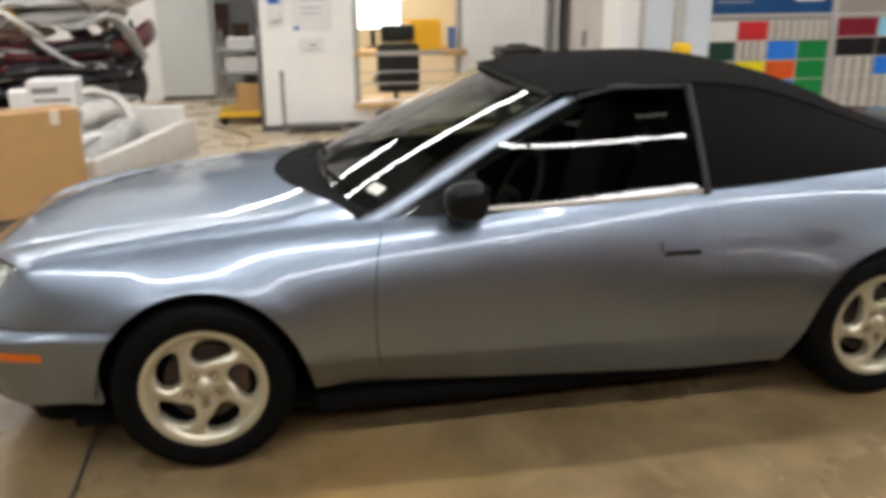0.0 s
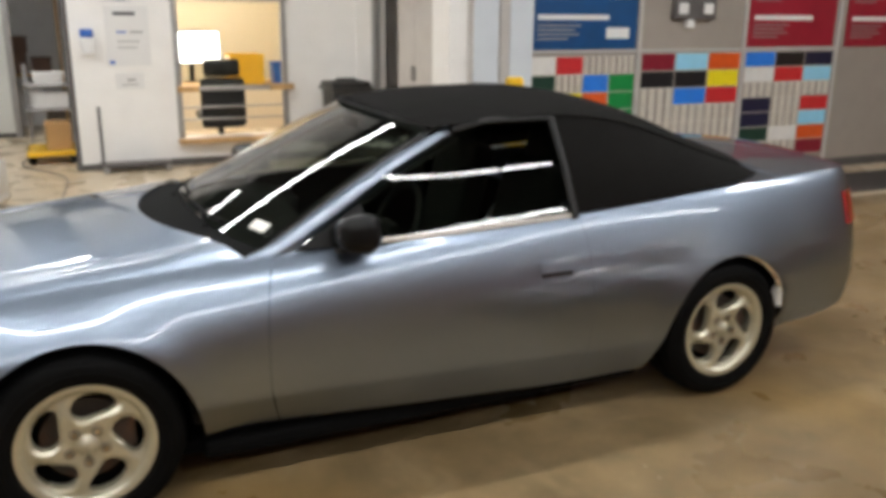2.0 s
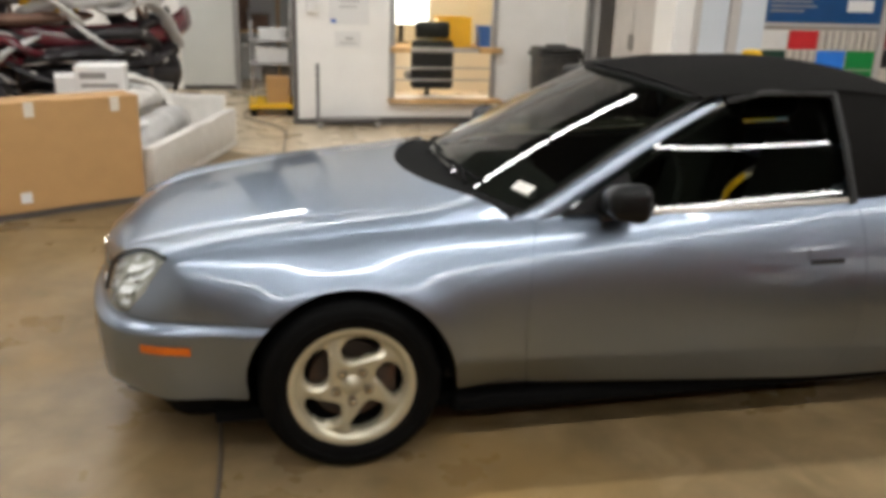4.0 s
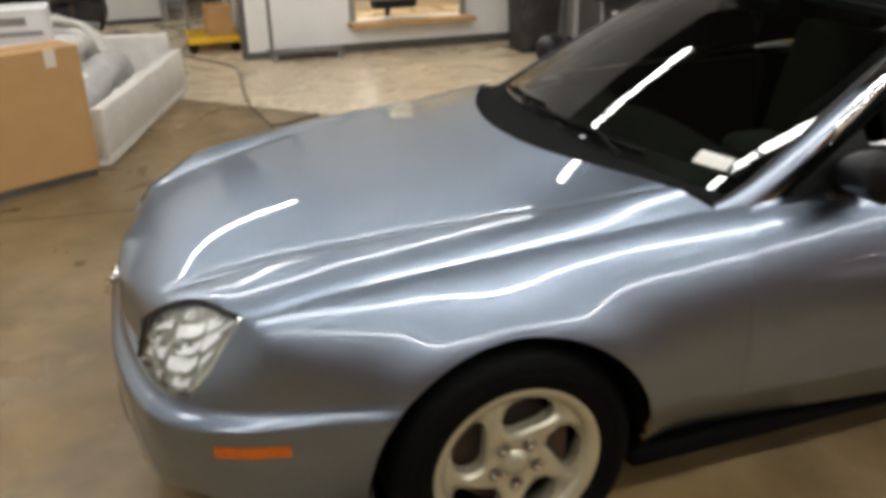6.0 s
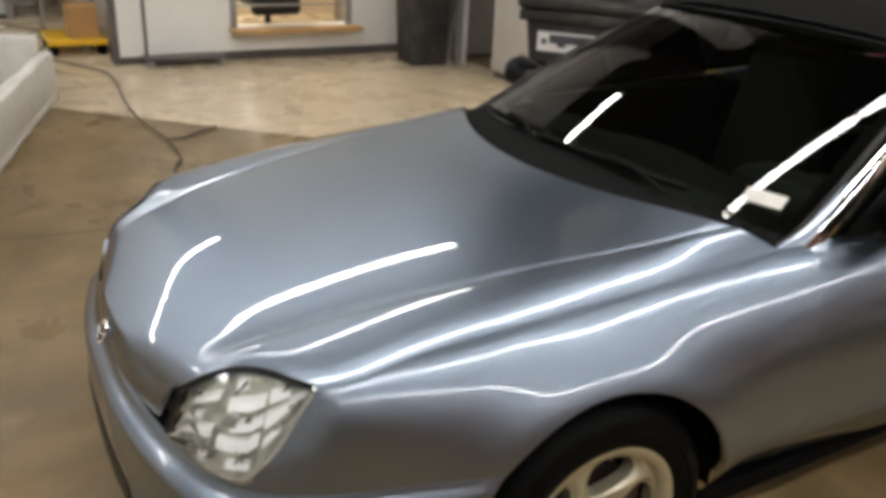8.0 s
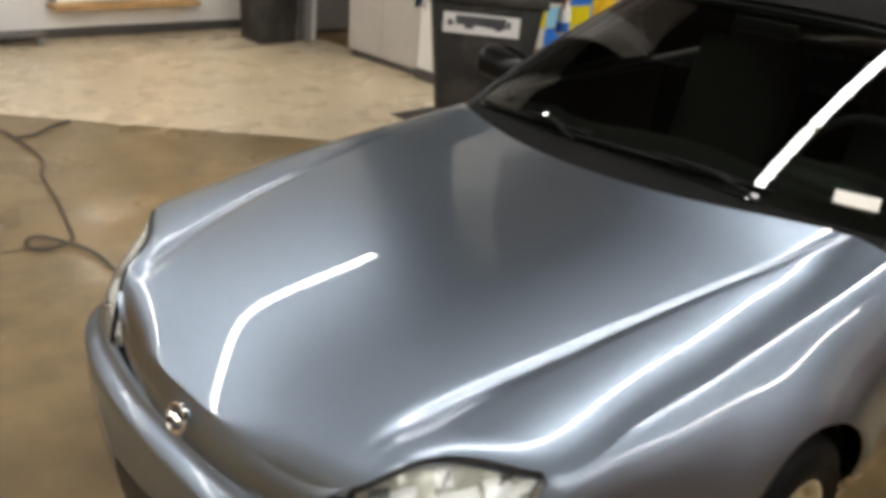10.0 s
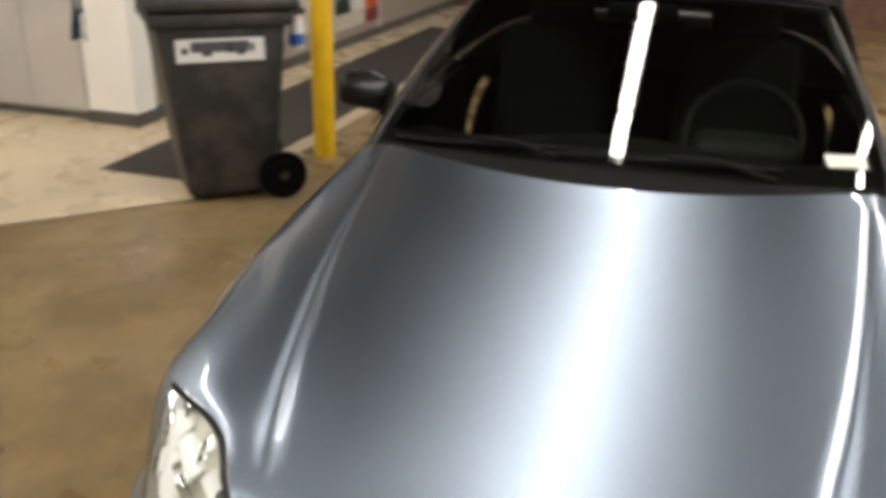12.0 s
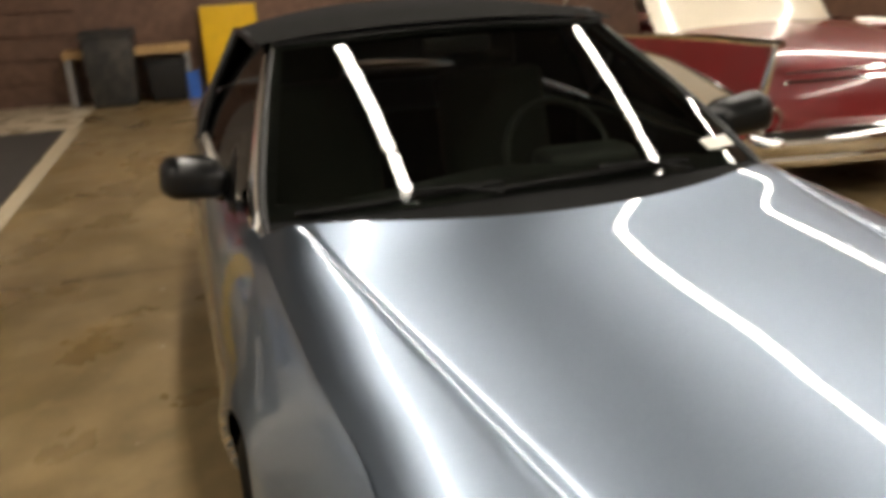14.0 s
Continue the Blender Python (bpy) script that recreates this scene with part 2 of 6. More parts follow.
# the top edge runs up over the headlight between stations 2 and 4
OVER_LAMP = [(2.3, -0.776, -0.392, 0.646), (2.6, -0.745, -0.436, 0.682), (3, -0.685, -0.472, 0.712), (3.5, -0.626, -0.545, 0.727)]
EDGE = [(k, *r[2:]) for k, r in enumerate(RIM) if k < 3] + OVER_LAMP + [(k, *r[2:]) for k, r in enumerate(RIM) if k > 3]
TX, TY, TZ = (Spline([e[0] for e in EDGE], [e[k] for e in EDGE]) for k in (1, 2, 3))
ROLL = Spline([0, 2, 3, 4, 5, 6, 8, 9.5, 12, 15, 17, 19], [1.0, 2.0, 2.8, 2.4, 1.95, 2.05, 2.45, 2.9, 3.0, 2.6, 2.0, 1.8])
WIDEST = Spline([0, 2, 4, 6, 9, 12, 15, 17, 19], [0.43, 0.44, 0.47, 0.50, 0.52, 0.52, 0.52, 0.48, 0.46])


def p_at(x, lo=2.5, hi=17.5):
    """The station at which the outline lies at x."""
    for _ in range(50):
        mid = (lo + hi) / 2
        lo, hi = (mid, hi) if OX(mid) < x else (lo, mid)
    return (lo + hi) / 2


# how far the shoulder leans at its top edge (degrees) and how fast it turns down from there
STN = [3, 3.9, 4.6, 5.3, 6.2, 7.2, 8.2, 9.2, 10.5, 12.5, 19]
LEAN = Spline(STN, [45, 43, 38, 31, 28, 29, 30, 33, 32, 30, 30])
TURN = Spline(STN, [0.03, 0.035, 0.060, 0.045, 0.028, 0.028, 0.040, 0.048, 0.018, 0.014, 0.03])
UPRIGHT = Spline(STN, [0.5, 0.5, 0.55, 0.62, 0.58, 0.57, 0.57, 0.69, 0.68, 0.56, 0.42])


def shoulder(p, z, w, tz, zm):
    """Share of the way from the widest outline to the top edge, on a section that leans at the top and stands upright below."""
    lean, k = radians(LEAN(p)), min(TURN(p), 0.9 * w)
    b = UPRIGHT(p) * (tz - zm)
    h = (w, w - k * math.cos(lean), 0.0, 0.0)
    v = (tz, tz - k * math.sin(lean), zm + b, zm)
    lo, hi = 0.0, 1.0
    for _ in range(26):
        t = (lo + hi) / 2
        c = (1 - t) ** 3 * v[0] + 3 * t * (1 - t) ** 2 * v[1] + 3 * t * t * (1 - t) * v[2] + t**3 * v[3]
        lo, hi = (t, hi) if c > z else (lo, t)
    t = (lo + hi) / 2
    return ((1 - t) ** 3 * h[0] + 3 * t * (1 - t) ** 2 * h[1]) / w


def skin(p, z, off=0.0):
    """A point of the driver's side skin at station p and height z, off metres outwards."""
    ox, oy, tx, ty, tz, zm = OX(p), OY(p), TX(p), TY(p), TZ(p), WIDEST(p)
    if z >= zm:
        f = min(1.0, (z - zm) / max(0.02, tz - zm)) ** ROLL(p)
        k = smooth01((p - 3.4) / 0.8)
        if k > 0 and z < tz:
            f += k * (shoulder(p, z, math.hypot(tx - ox, ty - oy), tz, zm) - f)
    else:
        g = (zm - z) / (zm - 0.19)
        f = (0.85 - 0.20 * smooth01((p - 3.0) / 2.2)) * g * g
        crease = 0.385 - 0.055 * smooth01((p - 8.0) / 6.0)
        f += 2.4 * max(0.0, crease - z) * smooth01((p - 6.5) / 2.5) * smooth01((16.5 - p) / 1.0)
    x, y = ox + (tx - ox) * f, oy + (ty - oy) * f
    if p < 6.8:
        # the bumper stands out below its top edge, most at the nose
        out = float(np.interp(p, [0, 3, 4, 5, 6.8], [0.036, 0.038, 0.030, 0.016, 0.0]))
        off += out * smooth01((bumper_top(p) + 0.002 - z) / 0.035)
    for xa in (0.0, AXLE):
        d = math.hypot(ox - xa, z - ARCH_Z) - ARCH_R
        off += 0.012 * math.exp(-(max(0.0, d) / 0.070) ** 2)
    if off:
        e = 1e-3
        dx, dy = OX(p + e) - OX(p - e), OY(p + e) - OY(p - e)
        n = math.hypot(dx, dy) or 1.0
        x, y = x + off * dy / n, y - off * dx / n
    return np.array((x, y, z))


def arch(p, r=ARCH_R):
    """Height of the wheel arch's edge at station p, or 0."""
    x = OX(p)
    for xa in (0.0, AXLE):
        if abs(x - xa) < r and 2.5 < p < 17.5:
            return ARCH_Z + math.sqrt(max(0.0, r * r - (x - xa) ** 2))
    return 0.0


def columns(p0, p1, step=0.12):
    """Stations from p0 to p1, closer together at the wheel arches."""
    ps = set(np.linspace(p0, p1, max(3, int((p1 - p0) / step) + 1)))
    for xa in (0.0, AXLE):
        for k in range(0, 33):
            ps.add(p_at(xa - ARCH_R * math.cos(math.pi * k / 32) * 0.9999))
        ps.add(p_at(xa - ARCH_R * 1.002))
        ps.add(p_at(xa + ARCH_R * 1.002))
    return sorted(p for p in ps if p0 <= p <= p1)


def skin_patch(name, ps, lo, hi, mat, parent, off=0.0, nv=22, lip=0.018, both=False, mirror=False, label=""):
    """A panel of the skin between two heights, with its edge turned in."""
    verts, norms, faces = [], [], []
    for side in ([1, -1] if both else [-1 if mirror else 1]):
        base, ring = len(verts), []
        for p in ps:
            a, b = lo(p), hi(p)
            for j in range(nv):
                z = a + (b - a) * j / (nv - 1)
                q = skin(p, z, off)
                du = skin(p + 2e-3, z, off) - skin(p - 2e-3, z, off)
                dv = skin(p, z + 2e-3, off) - skin(p, z - 2e-3, off)
                n = np.cross(du, dv)
                n /= np.linalg.norm(n) or 1.0
                s = np.array((1, side, 1))
                verts.append(q * s)
                norms.append(n * s)
        nu = len(ps)
        faces += grid_faces(nu, nv, base, flip=side < 0)
        edge = [i * nv for i in range(nu)] + [(nu - 1) * nv + j for j in range(1, nv)] + [i * nv + nv - 1 for i in range(nu - 2, -1, -1)] + [j for j in range(nv - 2, 0, -1)]
        if lip:
            b2 = len(verts)
            for e in edge:
                verts.append(verts[base + e])
                norms.append(norms[base + e])
            for e in edge:
                verts.append(verts[base + e] - lip * norms[base + e])
                norms.append(norms[base + e])
            m = len(edge)
            for k in range(m):
                f = (b2 + k, b2 + m + k, b2 + m + (k + 1) % m, b2 + (k + 1) % m)
                faces.append(f[::-1] if side < 0 else f)
    return mesh_of(name, verts, faces, mat, parent, label, normals=norms)


def deck_patch(name, p0, p1, crown, bow, mat, parent, nu=44, nv=41, power=2.3, lip=0.02, drop=0.0, inset=0.0025):
    """A lid across the car between the two top edge lines from station p0 to p1."""

    def at(u, w):
        p = p0 + (p1 - p0) * u
        yt = abs(TY(p)) - inset
        y = w * yt
        x = TX(p) - bow(u) * (1 - w * w)
        if crown:
            z = TZ(p) + crown(u) * (1 - abs(w) ** power) - drop
        else:
            z = hood_height(x, y, yt, TZ(p))
        return np.array((x + (inset if p0 < 1 and u < 0.05 else 0), y, z))

    verts, norms = [], []
    us = [1 - (1 - k / (nu - 1)) ** 1.0 for k in range(nu)]
    us[0] = 0.004
    ws = [math.sin(math.pi / 2 * (2 * k / (nv - 1) - 1)) * 0.35 + 0.65 * (2 * k / (nv - 1) - 1) for k in range(nv)]
    for u in us:
        for w in ws:
            q = at(u, w)
            du = at(min(1, u + 3e-3), w) - at(max(0.001, u - 3e-3), w)
            dw = at(u, min(1, w + 3e-3)) - at(u, max(-1, w - 3e-3))
            n = np.cross(du, dw)
            n /= np.linalg.norm(n) or 1.0
            verts.append(q)
            norms.append(n)
    faces = grid_faces(nu, nv)
    edge = [i * nv for i in range(nu)] + [(nu - 1) * nv + j for j in range(1, nv)] + [i * nv + nv - 1 for i in range(nu - 2, -1, -1)] + [j for j in range(nv - 2, 0, -1)]
    b2, m = len(verts), len(edge)
    for d in (0, lip):
        for e in edge:
            verts.append(verts[e] - np.array((0, 0, d)))
            norms.append(norms[e])
    faces += [(b2 + k, b2 + m + k, b2 + m + (k + 1) % m, b2 + (k + 1) % m) for k in range(m)]
    return mesh_of(name, verts, faces, mat, parent, normals=norms)


car = tagged(new("convertible_car"), "silver-blue two-door coupe with a raised black soft top on concrete", "car")
# the whole car stands a little askew in the bay
PLACE = Matrix.Translation((-0.013, -0.066, 0)) @ Matrix.Rotation(0.0189, 4, "Z")
car.matrix_basis = PLACE

# heights of the panel joints along the stations
P_DOOR0, P_DOOR1 = 9.0, 12.0
SILL_Z = 0.245


def bumper_top(p):
    return float(np.interp(p, [0, 1.9, 3.0, 4.0, 5.5, 7], [0.528, 0.526, 0.524, 0.527, 0.535, 0.545]))


def lamp_low(p):
    return float(np.interp(p, [2.0, 2.5, 3.0, 3.25, 3.6, 3.85, 4.0], [0.531, 0.530, 0.529, 0.540, 0.612, 0.685, 0.726]))


def lamp_high(p):
    return min(TZ(p) - 0.003, 0.531 + 0.34 * (p - 2))


def low(p):
    return max(SILL_Z - 0.065 * smooth01((p - 8.0) / 5.0), arch(p))


p_cut = p_at(-math.sqrt(ARCH_R**2 - (0.541 - ARCH_Z) ** 2))
p_tail = p_at(AXLE + math.sqrt(ARCH_R**2 - (0.53 - ARCH_Z) ** 2))
for flip in (False, True):
    g = 0.006
    ps = [p for p in columns(3.02, P_DOOR0 - g, 0.1)]
    skin_patch("front_fender", ps, lambda p: max(low(p), bumper_top(p) + 0.005 if p < p_cut else 0), lambda p: max(bumper_top(p) + 0.006, lamp_low(p) - 0.004) if p < 4.0 else TZ(p) - 0.003, PAINT, car, mirror=flip)
    skin_patch("door", columns(P_DOOR0 + g, P_DOOR1 - g), low, TZ, PAINT, car, nv=30, mirror=flip)
    skin_patch("rear_quarter", columns(P_DOOR1 + g, 16.9), lambda p: max(low(p), 0.535 if p > p_tail else 0), TZ, PAINT, car, mirror=flip)
skin_patch("front_bumper", columns(0.0, p_cut - 0.004), lambda p: max(0.245 + 0.018 * smooth01((p - 3) / 2), arch(p)), bumper_top, PAINT, car, both=True)
skin_patch("rear_bumper", columns(p_tail + 0.004, 19.0), lambda p: max(0.25 + 0.07 * smooth01((p - 15.5) / 1.5), arch(p)), lambda p: 0.53, PAINT, car, both=True)
skin_patch("tail_panel", columns(16.92, 19.0), lambda p: 0.535, TZ, PAINT, car, both=True)
skin_patch("grille", columns(0.0, 1.97), lambda p: bumper_top(p) - 0.03, lambda p: TZ(p) - 0.03, BLACK, car, off=-0.035, both=True, nv=8, lip=0, label="black slot between hood and bumper")
# black strip for the rocker and the shade beneath the sill
for flip in (False, True):
    skin_patch("rocker", [p for p in columns(p_at(ARCH_R + 0.03), p_at(AXLE - ARCH_R - 0.03))], lambda p: 0.165, lambda p: 0.225, UNDER, car, off=-0.03, nv=6, mirror=flip, label="dull black strip below the sill, part rocker, part painted shade")
skin_patch("lower_intake", columns(0.0, 1.3), lambda p: 0.268, lambda p: 0.375 - 0.02 * p, BLACK, car, off=0.003, both=True, nv=6)
# black layer added behind the panels, so the gaps between them look shaded
skin_patch("inner_shell", columns(0.0, 19.0, 0.3), lambda p: max(0.165 + 0.16 * smooth01((p - 14.2) / 0.5), arch(p, 0.37)), lambda p: TZ(p) - 0.02, UNDER, car, off=-0.04, both=True, nv=10, lip=0)


HOOD_MID = Spline([-0.88, -0.85, -0.80, -0.70, -0.58, -0.42, -0.25, -0.05, 0.12, 0.24, 0.32, 0.42, 0.60], [0.606, 0.631, 0.666, 0.722, 0.762, 0.7945, 0.821, 0.845, 0.863, 0.878, 0.893, 0.915, 0.94])
HOOD_FALL = Spline([-0.88, -0.55, -0.2, 0.15, 0.45, 0.65], [0.120, 0.090, 0.077, 0.078, 0.120, 0.150])
VALLEY = Spline([-0.88, -0.75, -0.609, -0.469, -0.328, -0.188, -0.047, 0.093, 0.234, 0.374, 0.515, 0.65], [0.335, 0.380, 0.420, 0.454, 0.484, 0.510, 0.534, 0.557, 0.579, 0.601, 0.625, 0.650])


def hood_height(x, y, edge, edge_z):
    """The hood's crown, a crisp valley that runs in towards the nose, and a rounded shoulder from it to the shut line."""
    y = abs(y)
    mid, fall, v = HOOD_MID(x), HOOD_FALL(x), VALLEY(x)
    plain = mid - fall * y * y + (edge_z - mid + fall * edge * edge) * (y / edge) ** 7
    k = smooth01((x + 0.76) / 0.14) * smooth01((edge - v) / 0.03)
    if k == 0:
        return plain
    base = mid - fall * v * v
    # the crown bends down a little to meet a low edge at the rear corners
    low = min(0.0, edge_z + 0.034 - base)
    if y <= v:
        shaped = mid - fall * y * y + low * (y / v) ** 4
    else:
        L, t = edge - v, min(1.0, (y - v) / (edge - v))
        m0, m1 = (-2 * fall * v + 4 * low / v) * 0.5, -0.42
        shaped = (2 * t**3 - 3 * t * t + 1) * (base + low) + (t**3 - 2 * t * t + t) * L * m0 + (3 * t * t - 2 * t**3) * edge_z + (t**3 - t * t) * L * m1
    # pressed groove
    wide = 0.009 + 0.010 * smooth01((0.1 - x) / 0.8)
    shaped -= (0.0022 + 0.0030 * smooth01((0.1 - x) / 0.8)) * math.exp(-((y - v) / wide) ** 2) * smooth01((0.60 - x) / 0.2)
    return plain + k * (shaped - plain)


def hood_bow(u):
    return 0.265 * smooth01((u - 0.42) / 0.58) ** 1.4


deck_patch("hood", 0.0, 8.72, None, hood_bow, PAINT, car, nu=110, nv=261)


def nose_lip():
    """The hood's front edge turned down above the bumper."""
    verts, ps = [], np.linspace(-2.4, 2.4, 53)
    for q in ps:
        p, s = abs(q), (1 if q > 0 else -1)
        zb = 0.533 if p < 2 else lamp_high(p)
        for j in range(7):
            v = j / 6
            verts.append((TX(p) - 0.010 * math.sin(math.pi * v) - 0.010 * v + 0.002, s * (abs(TY(p)) - 0.010 * v), TZ(p) - 0.001 + (zb - TZ(p)) * v))
    mesh_of("nose_lip", verts, grid_faces(53, 7), PAINT, car)


nose_lip()
deck_patch("rear_deck", 12.1, 14.95, lambda u: 0.03, lambda u: 0.0, PAINT, car, nu=12, nv=21, drop=0.004)
deck_patch("trunk_lid", 14.97, 19.0, Spline([0, 0.5, 1], [0.035, 0.03, 0.0]), lambda u: 0.0, PAINT, car, nu=30, nv=31)


def ruled(name, bottom, top, mat, parent, nu=33, nv=13, bulge=0.0, label=""):
    """A pane or sheet between two curves of u in -1..1."""
    verts = []
    for i in range(nu):
        u = 2 * i / (nu - 1) - 1
        a, b = np.array(bottom(u), float), np.array(top(u), float)
        for j in range(nv):
            v = j / (nv - 1)
            q = a + (b - a) * v
            verts.append(q + np.array((-0.5, 0, 0.86)) * bulge * 4 * v * (1 - v))
    return mesh_of(name, verts, grid_faces(nu, nv, flip=True), mat, parent, label)


def ws_low(u):
    return (0.462 + 0.08 * u**2 + 0.08 * u**4, 0.695 * u, 0.888 - 0.034 * u * u)


def ws_top(u):
    return (1.215 + 0.05 * u**2 + 0.02 * u**4, 0.548 * u, 1.246 - 0.024 * u * u)


def cowl_front(u):
    w = 0.985 * u
    return (TX(8.72) - 0.265 * (1 - w * w) - 0.012, abs(TY(8.72)) * w, hood_height(TX(8.72) - 0.265 * (1 - w * w), abs(TY(8.72)) * w, abs(TY(8.72)), TZ(8.72)) - 0.016)


def cowl_back(u):
    x, y, z = ws_low(u)
    return (x + 0.03, y * 1.01, z - 0.004)


ruled("cowl", cowl_front, cowl_back, COWL, car, label="black plastic cowl under the windshield")
windshield = ruled("windshield", ws_low, ws_top, WINDSHIELD, car, bulge=0.014)


def edge_band(u0, inset=0.028, lift=-0.003):
    """The black band baked round the glass's edge, on its inner side."""
    verts = []
    for k in range(13):
        v = k / 12
        for u in (u0, u0 * (1 - inset * 1.6)):
            a, b = np.array(ws_low(u)), np.array(ws_top(u))
            verts.append(a + (b - a) * v + np.array((-0.5, 0, 0.86)) * (0.014 * 4 * v * (1 - v) + lift))
    return verts, grid_faces(13, 2)


for u0 in (-1, 1):
    v, f = edge_band(u0)
    mesh_of("glass_border", v, f, BLACK, windshield)
for lo_v, hi_v in ((0.0, 0.07), (0.95, 1.0)):
    verts = []
    for i in range(33):
        u = 2 * i / 32 - 1
        a, b = np.array(ws_low(u)), np.array(ws_top(u))
        for v in (lo_v, hi_v):
            verts.append(a + (b - a) * v + np.array((-0.5, 0, 0.86)) * (0.014 * 4 * v * (1 - v) - 0.003))
    mesh_of("glass_border", verts, grid_faces(33, 2), BLACK, windshield)

PILLAR = {k: Spline([0, 1, 2, 3], v) for k, v in dict(x=[0.53, 0.66, 0.99, 1.365], y=[0.690, 0.714, 0.650, 0.562], z=[0.795, 0.849, 1.034, 1.212]).items()}
for s in (-1, 1):
    # body-coloured windshield pillar and the black seal along the door glass
    pts, pts2 = [], []
    for k in range(15):
        v = k / 14
        q = np.array((PILLAR["x"](3 * v), PILLAR["y"](3 * v) * s, PILLAR["z"](3 * v)))
        pts.append(q)
        pts2.append(q + np.array((0.030, 0.004 * s, -0.032)))
    # a broad domed face that looks out to the side
    verts, nc = [], 11
    across = np.array((0.45, 0.36 * s, -0.82))
    out = np.array((0.0, 0.90 * s, 0.43))
    for k, q in enumerate(pts):
        half = 0.038 - 0.010 * (k / 14) ** 2
        for j in range(nc):
            c = 2 * j / (nc - 1) - 1
            verts.append(q + across * half * c + out * (0.011 * (1 - c * c) - 0.002))
    mesh_of("windshield_pillar", verts, grid_faces(15, nc, flip=s > 0), PAINT, car)
    part("glass_molding", tube_bm([q + np.array((-0.016, -0.024 * s, 0.020)) for q in pts[2:]], 0.012, 10), BLACK, car, smooth=True)
    part("pillar_seal", tube_bm(pts2, 0.012, 8), BLACK, car, smooth=True)
hdr = [np.array(ws_top(-1 + 2 * k / 24)) + np.array((0.012, 0, -0.003)) for k in range(25)]
part("windshield_header", tube_bm(hdr, 0.022, 12, flat=0.6), BLACK, car, smooth=True)

# soft top
TOP_SIDE = {k: Spline([1.20, 1.5, 1.78, 2.1, 2.4, 2.65, 2.90], v) for k, v in dict(y=[0.585, 0.612, 0.618, 0.612, 0.600, 0.575, 0.50], z=[1.216, 1.246, 1.254, 1.215, 1.120, 1.035, 0.962]).items()}
TOP_MID = Spline([1.17, 1.4, 1.64, 2.0, 2.22, 2.62, 3.02], [1.262, 1.293, 1.310, 1.306, 1.272, 1.130, 0.985])
verts, nx, ny = [], 40, 33
for i in range(nx):
    u = i / (nx - 1)
    xs = 1.285 + (2.90 - 1.285) * u
    for j in range(ny):
        w = 2 * j / (ny - 1) - 1
        xm = 1.190 + (3.02 - 1.190) * u
        c = 1 - abs(w) ** 2.2
        zs, zm = TOP_SIDE["z"](xs), TOP_MID(xm)
        bow = 0.006 * math.sin(u * math.pi * 3.5) ** 2 * c
        verts.append((xs + (xm - xs) * c, TOP_SIDE["y"](xs) * math.copysign(abs(w) ** 0.92, w), zs + (zm - zs) * c + bow))
faces = grid_faces(nx, ny)
for s in (1, -1):
    b0, n1, n2 = len(verts), 26, 14
    for i in range(n1):
        u = i / (n1 - 1)
        x0 = 1.775 + (2.90 - 1.775) * u
        p = p_at(1.815 + (2.93 - 1.815) * u)
        yb, zb = abs(TY(p)) - 0.004 - 0.11 * u**6, TZ(p) + 0.006
        for j in range(n2):
            v = j / (n2 - 1)
            out = 0.022 * math.sin(math.pi * v) * (1 - u**2)
            verts.append((x0 + (1.80 + 1.10 * u - x0) * (1 - v), s * (yb + (TOP_SIDE["y"](x0) - yb) * v + out), zb + (TOP_SIDE["z"](x0) - zb) * v))
    faces += grid_faces(n1, n2, b0, flip=s > 0)
soft_top = mesh_of("soft_top", verts, faces, FABRIC, car, "taut black woven soft top")
for s in (-1, 1):
    # seams, rear edge seal of the door glass
    pts = [(x, s * (TOP_SIDE["y"](x) + 0.002), TOP_SIDE["z"](x) + 0.002) for x in np.linspace(1.30, 2.88, 30)]
    part("seam", tube_bm(pts, 0.0035, 6), FABRIC, soft_top, smooth=True)
    part("rear_seal", tube_bm([(1.80, s * 0.798, 0.878), (1.785, s * 0.720, 1.07), (1.775, s * 0.622, 1.245)], 0.014, 8), BLACK, car, smooth=True)
    pts = [(x, s * (abs(TY(p_at(x + 0.02))) - 0.001), TZ(p_at(x + 0.02)) + 0.004) for x in np.linspace(0.86, 1.80, 12)]
    part("belt_trim", tube_bm(pts, 0.010, 8), BELT, car, "satin strip along the door's window sill", smooth=True)
    pts = [(1.365, s * 0.592, 1.214), (1.5, s * 0.613, 1.246), (1.78, s * 0.616, 1.243)]
    part("top_seal", tube_bm(pts, 0.011, 8), BLACK, car, smooth=True)
    # door glass
    verts = []
    for i in range(13):
        u = i / 12
        for j in range(9):
            v = j / 8
            xb, xt = 0.70 + 1.095 * u, 1.32 + 0.455 * u
            yb = abs(TY(p_at(xb + 0.03))) - 0.003
            zb = TZ(p_at(xb + 0.03)) - 0.006
            yt, zt = 0.553 + 0.012 * u, 1.222 + 0.02 * u
            verts.append((xb + (xt - xb) * v, s * (yb + (yt - yb) * v + 0.022 * math.sin(math.pi * v)), zb + (zt - zb) * v))
    mesh_of("side_window", verts, grid_faces(13, 9, flip=s > 0), SIDE_GLASS, car)

def facets(lens, s):
    """Bright stepped reflector facets inside a headlight."""
    rnd = random.Random(5)
    n, k = 12, 8
    verts = []
    for i in range(n + 1):
        p = 2.06 + 1.90 * i / n
        a, b = lens_low(p) + 0.001, lamp_high(p) - 0.002
        for j in range(k + 1):
            verts.append(skin(p, a + (b - a) * j / k, -rnd.choice((0.020, 0.022, 0.026, 0.030))) * np.array((1, -s, 1)))
    mesh_of("reflector", verts, grid_faces(n + 1, k + 1, flip=s > 0), FACET, lens, smooth=False)


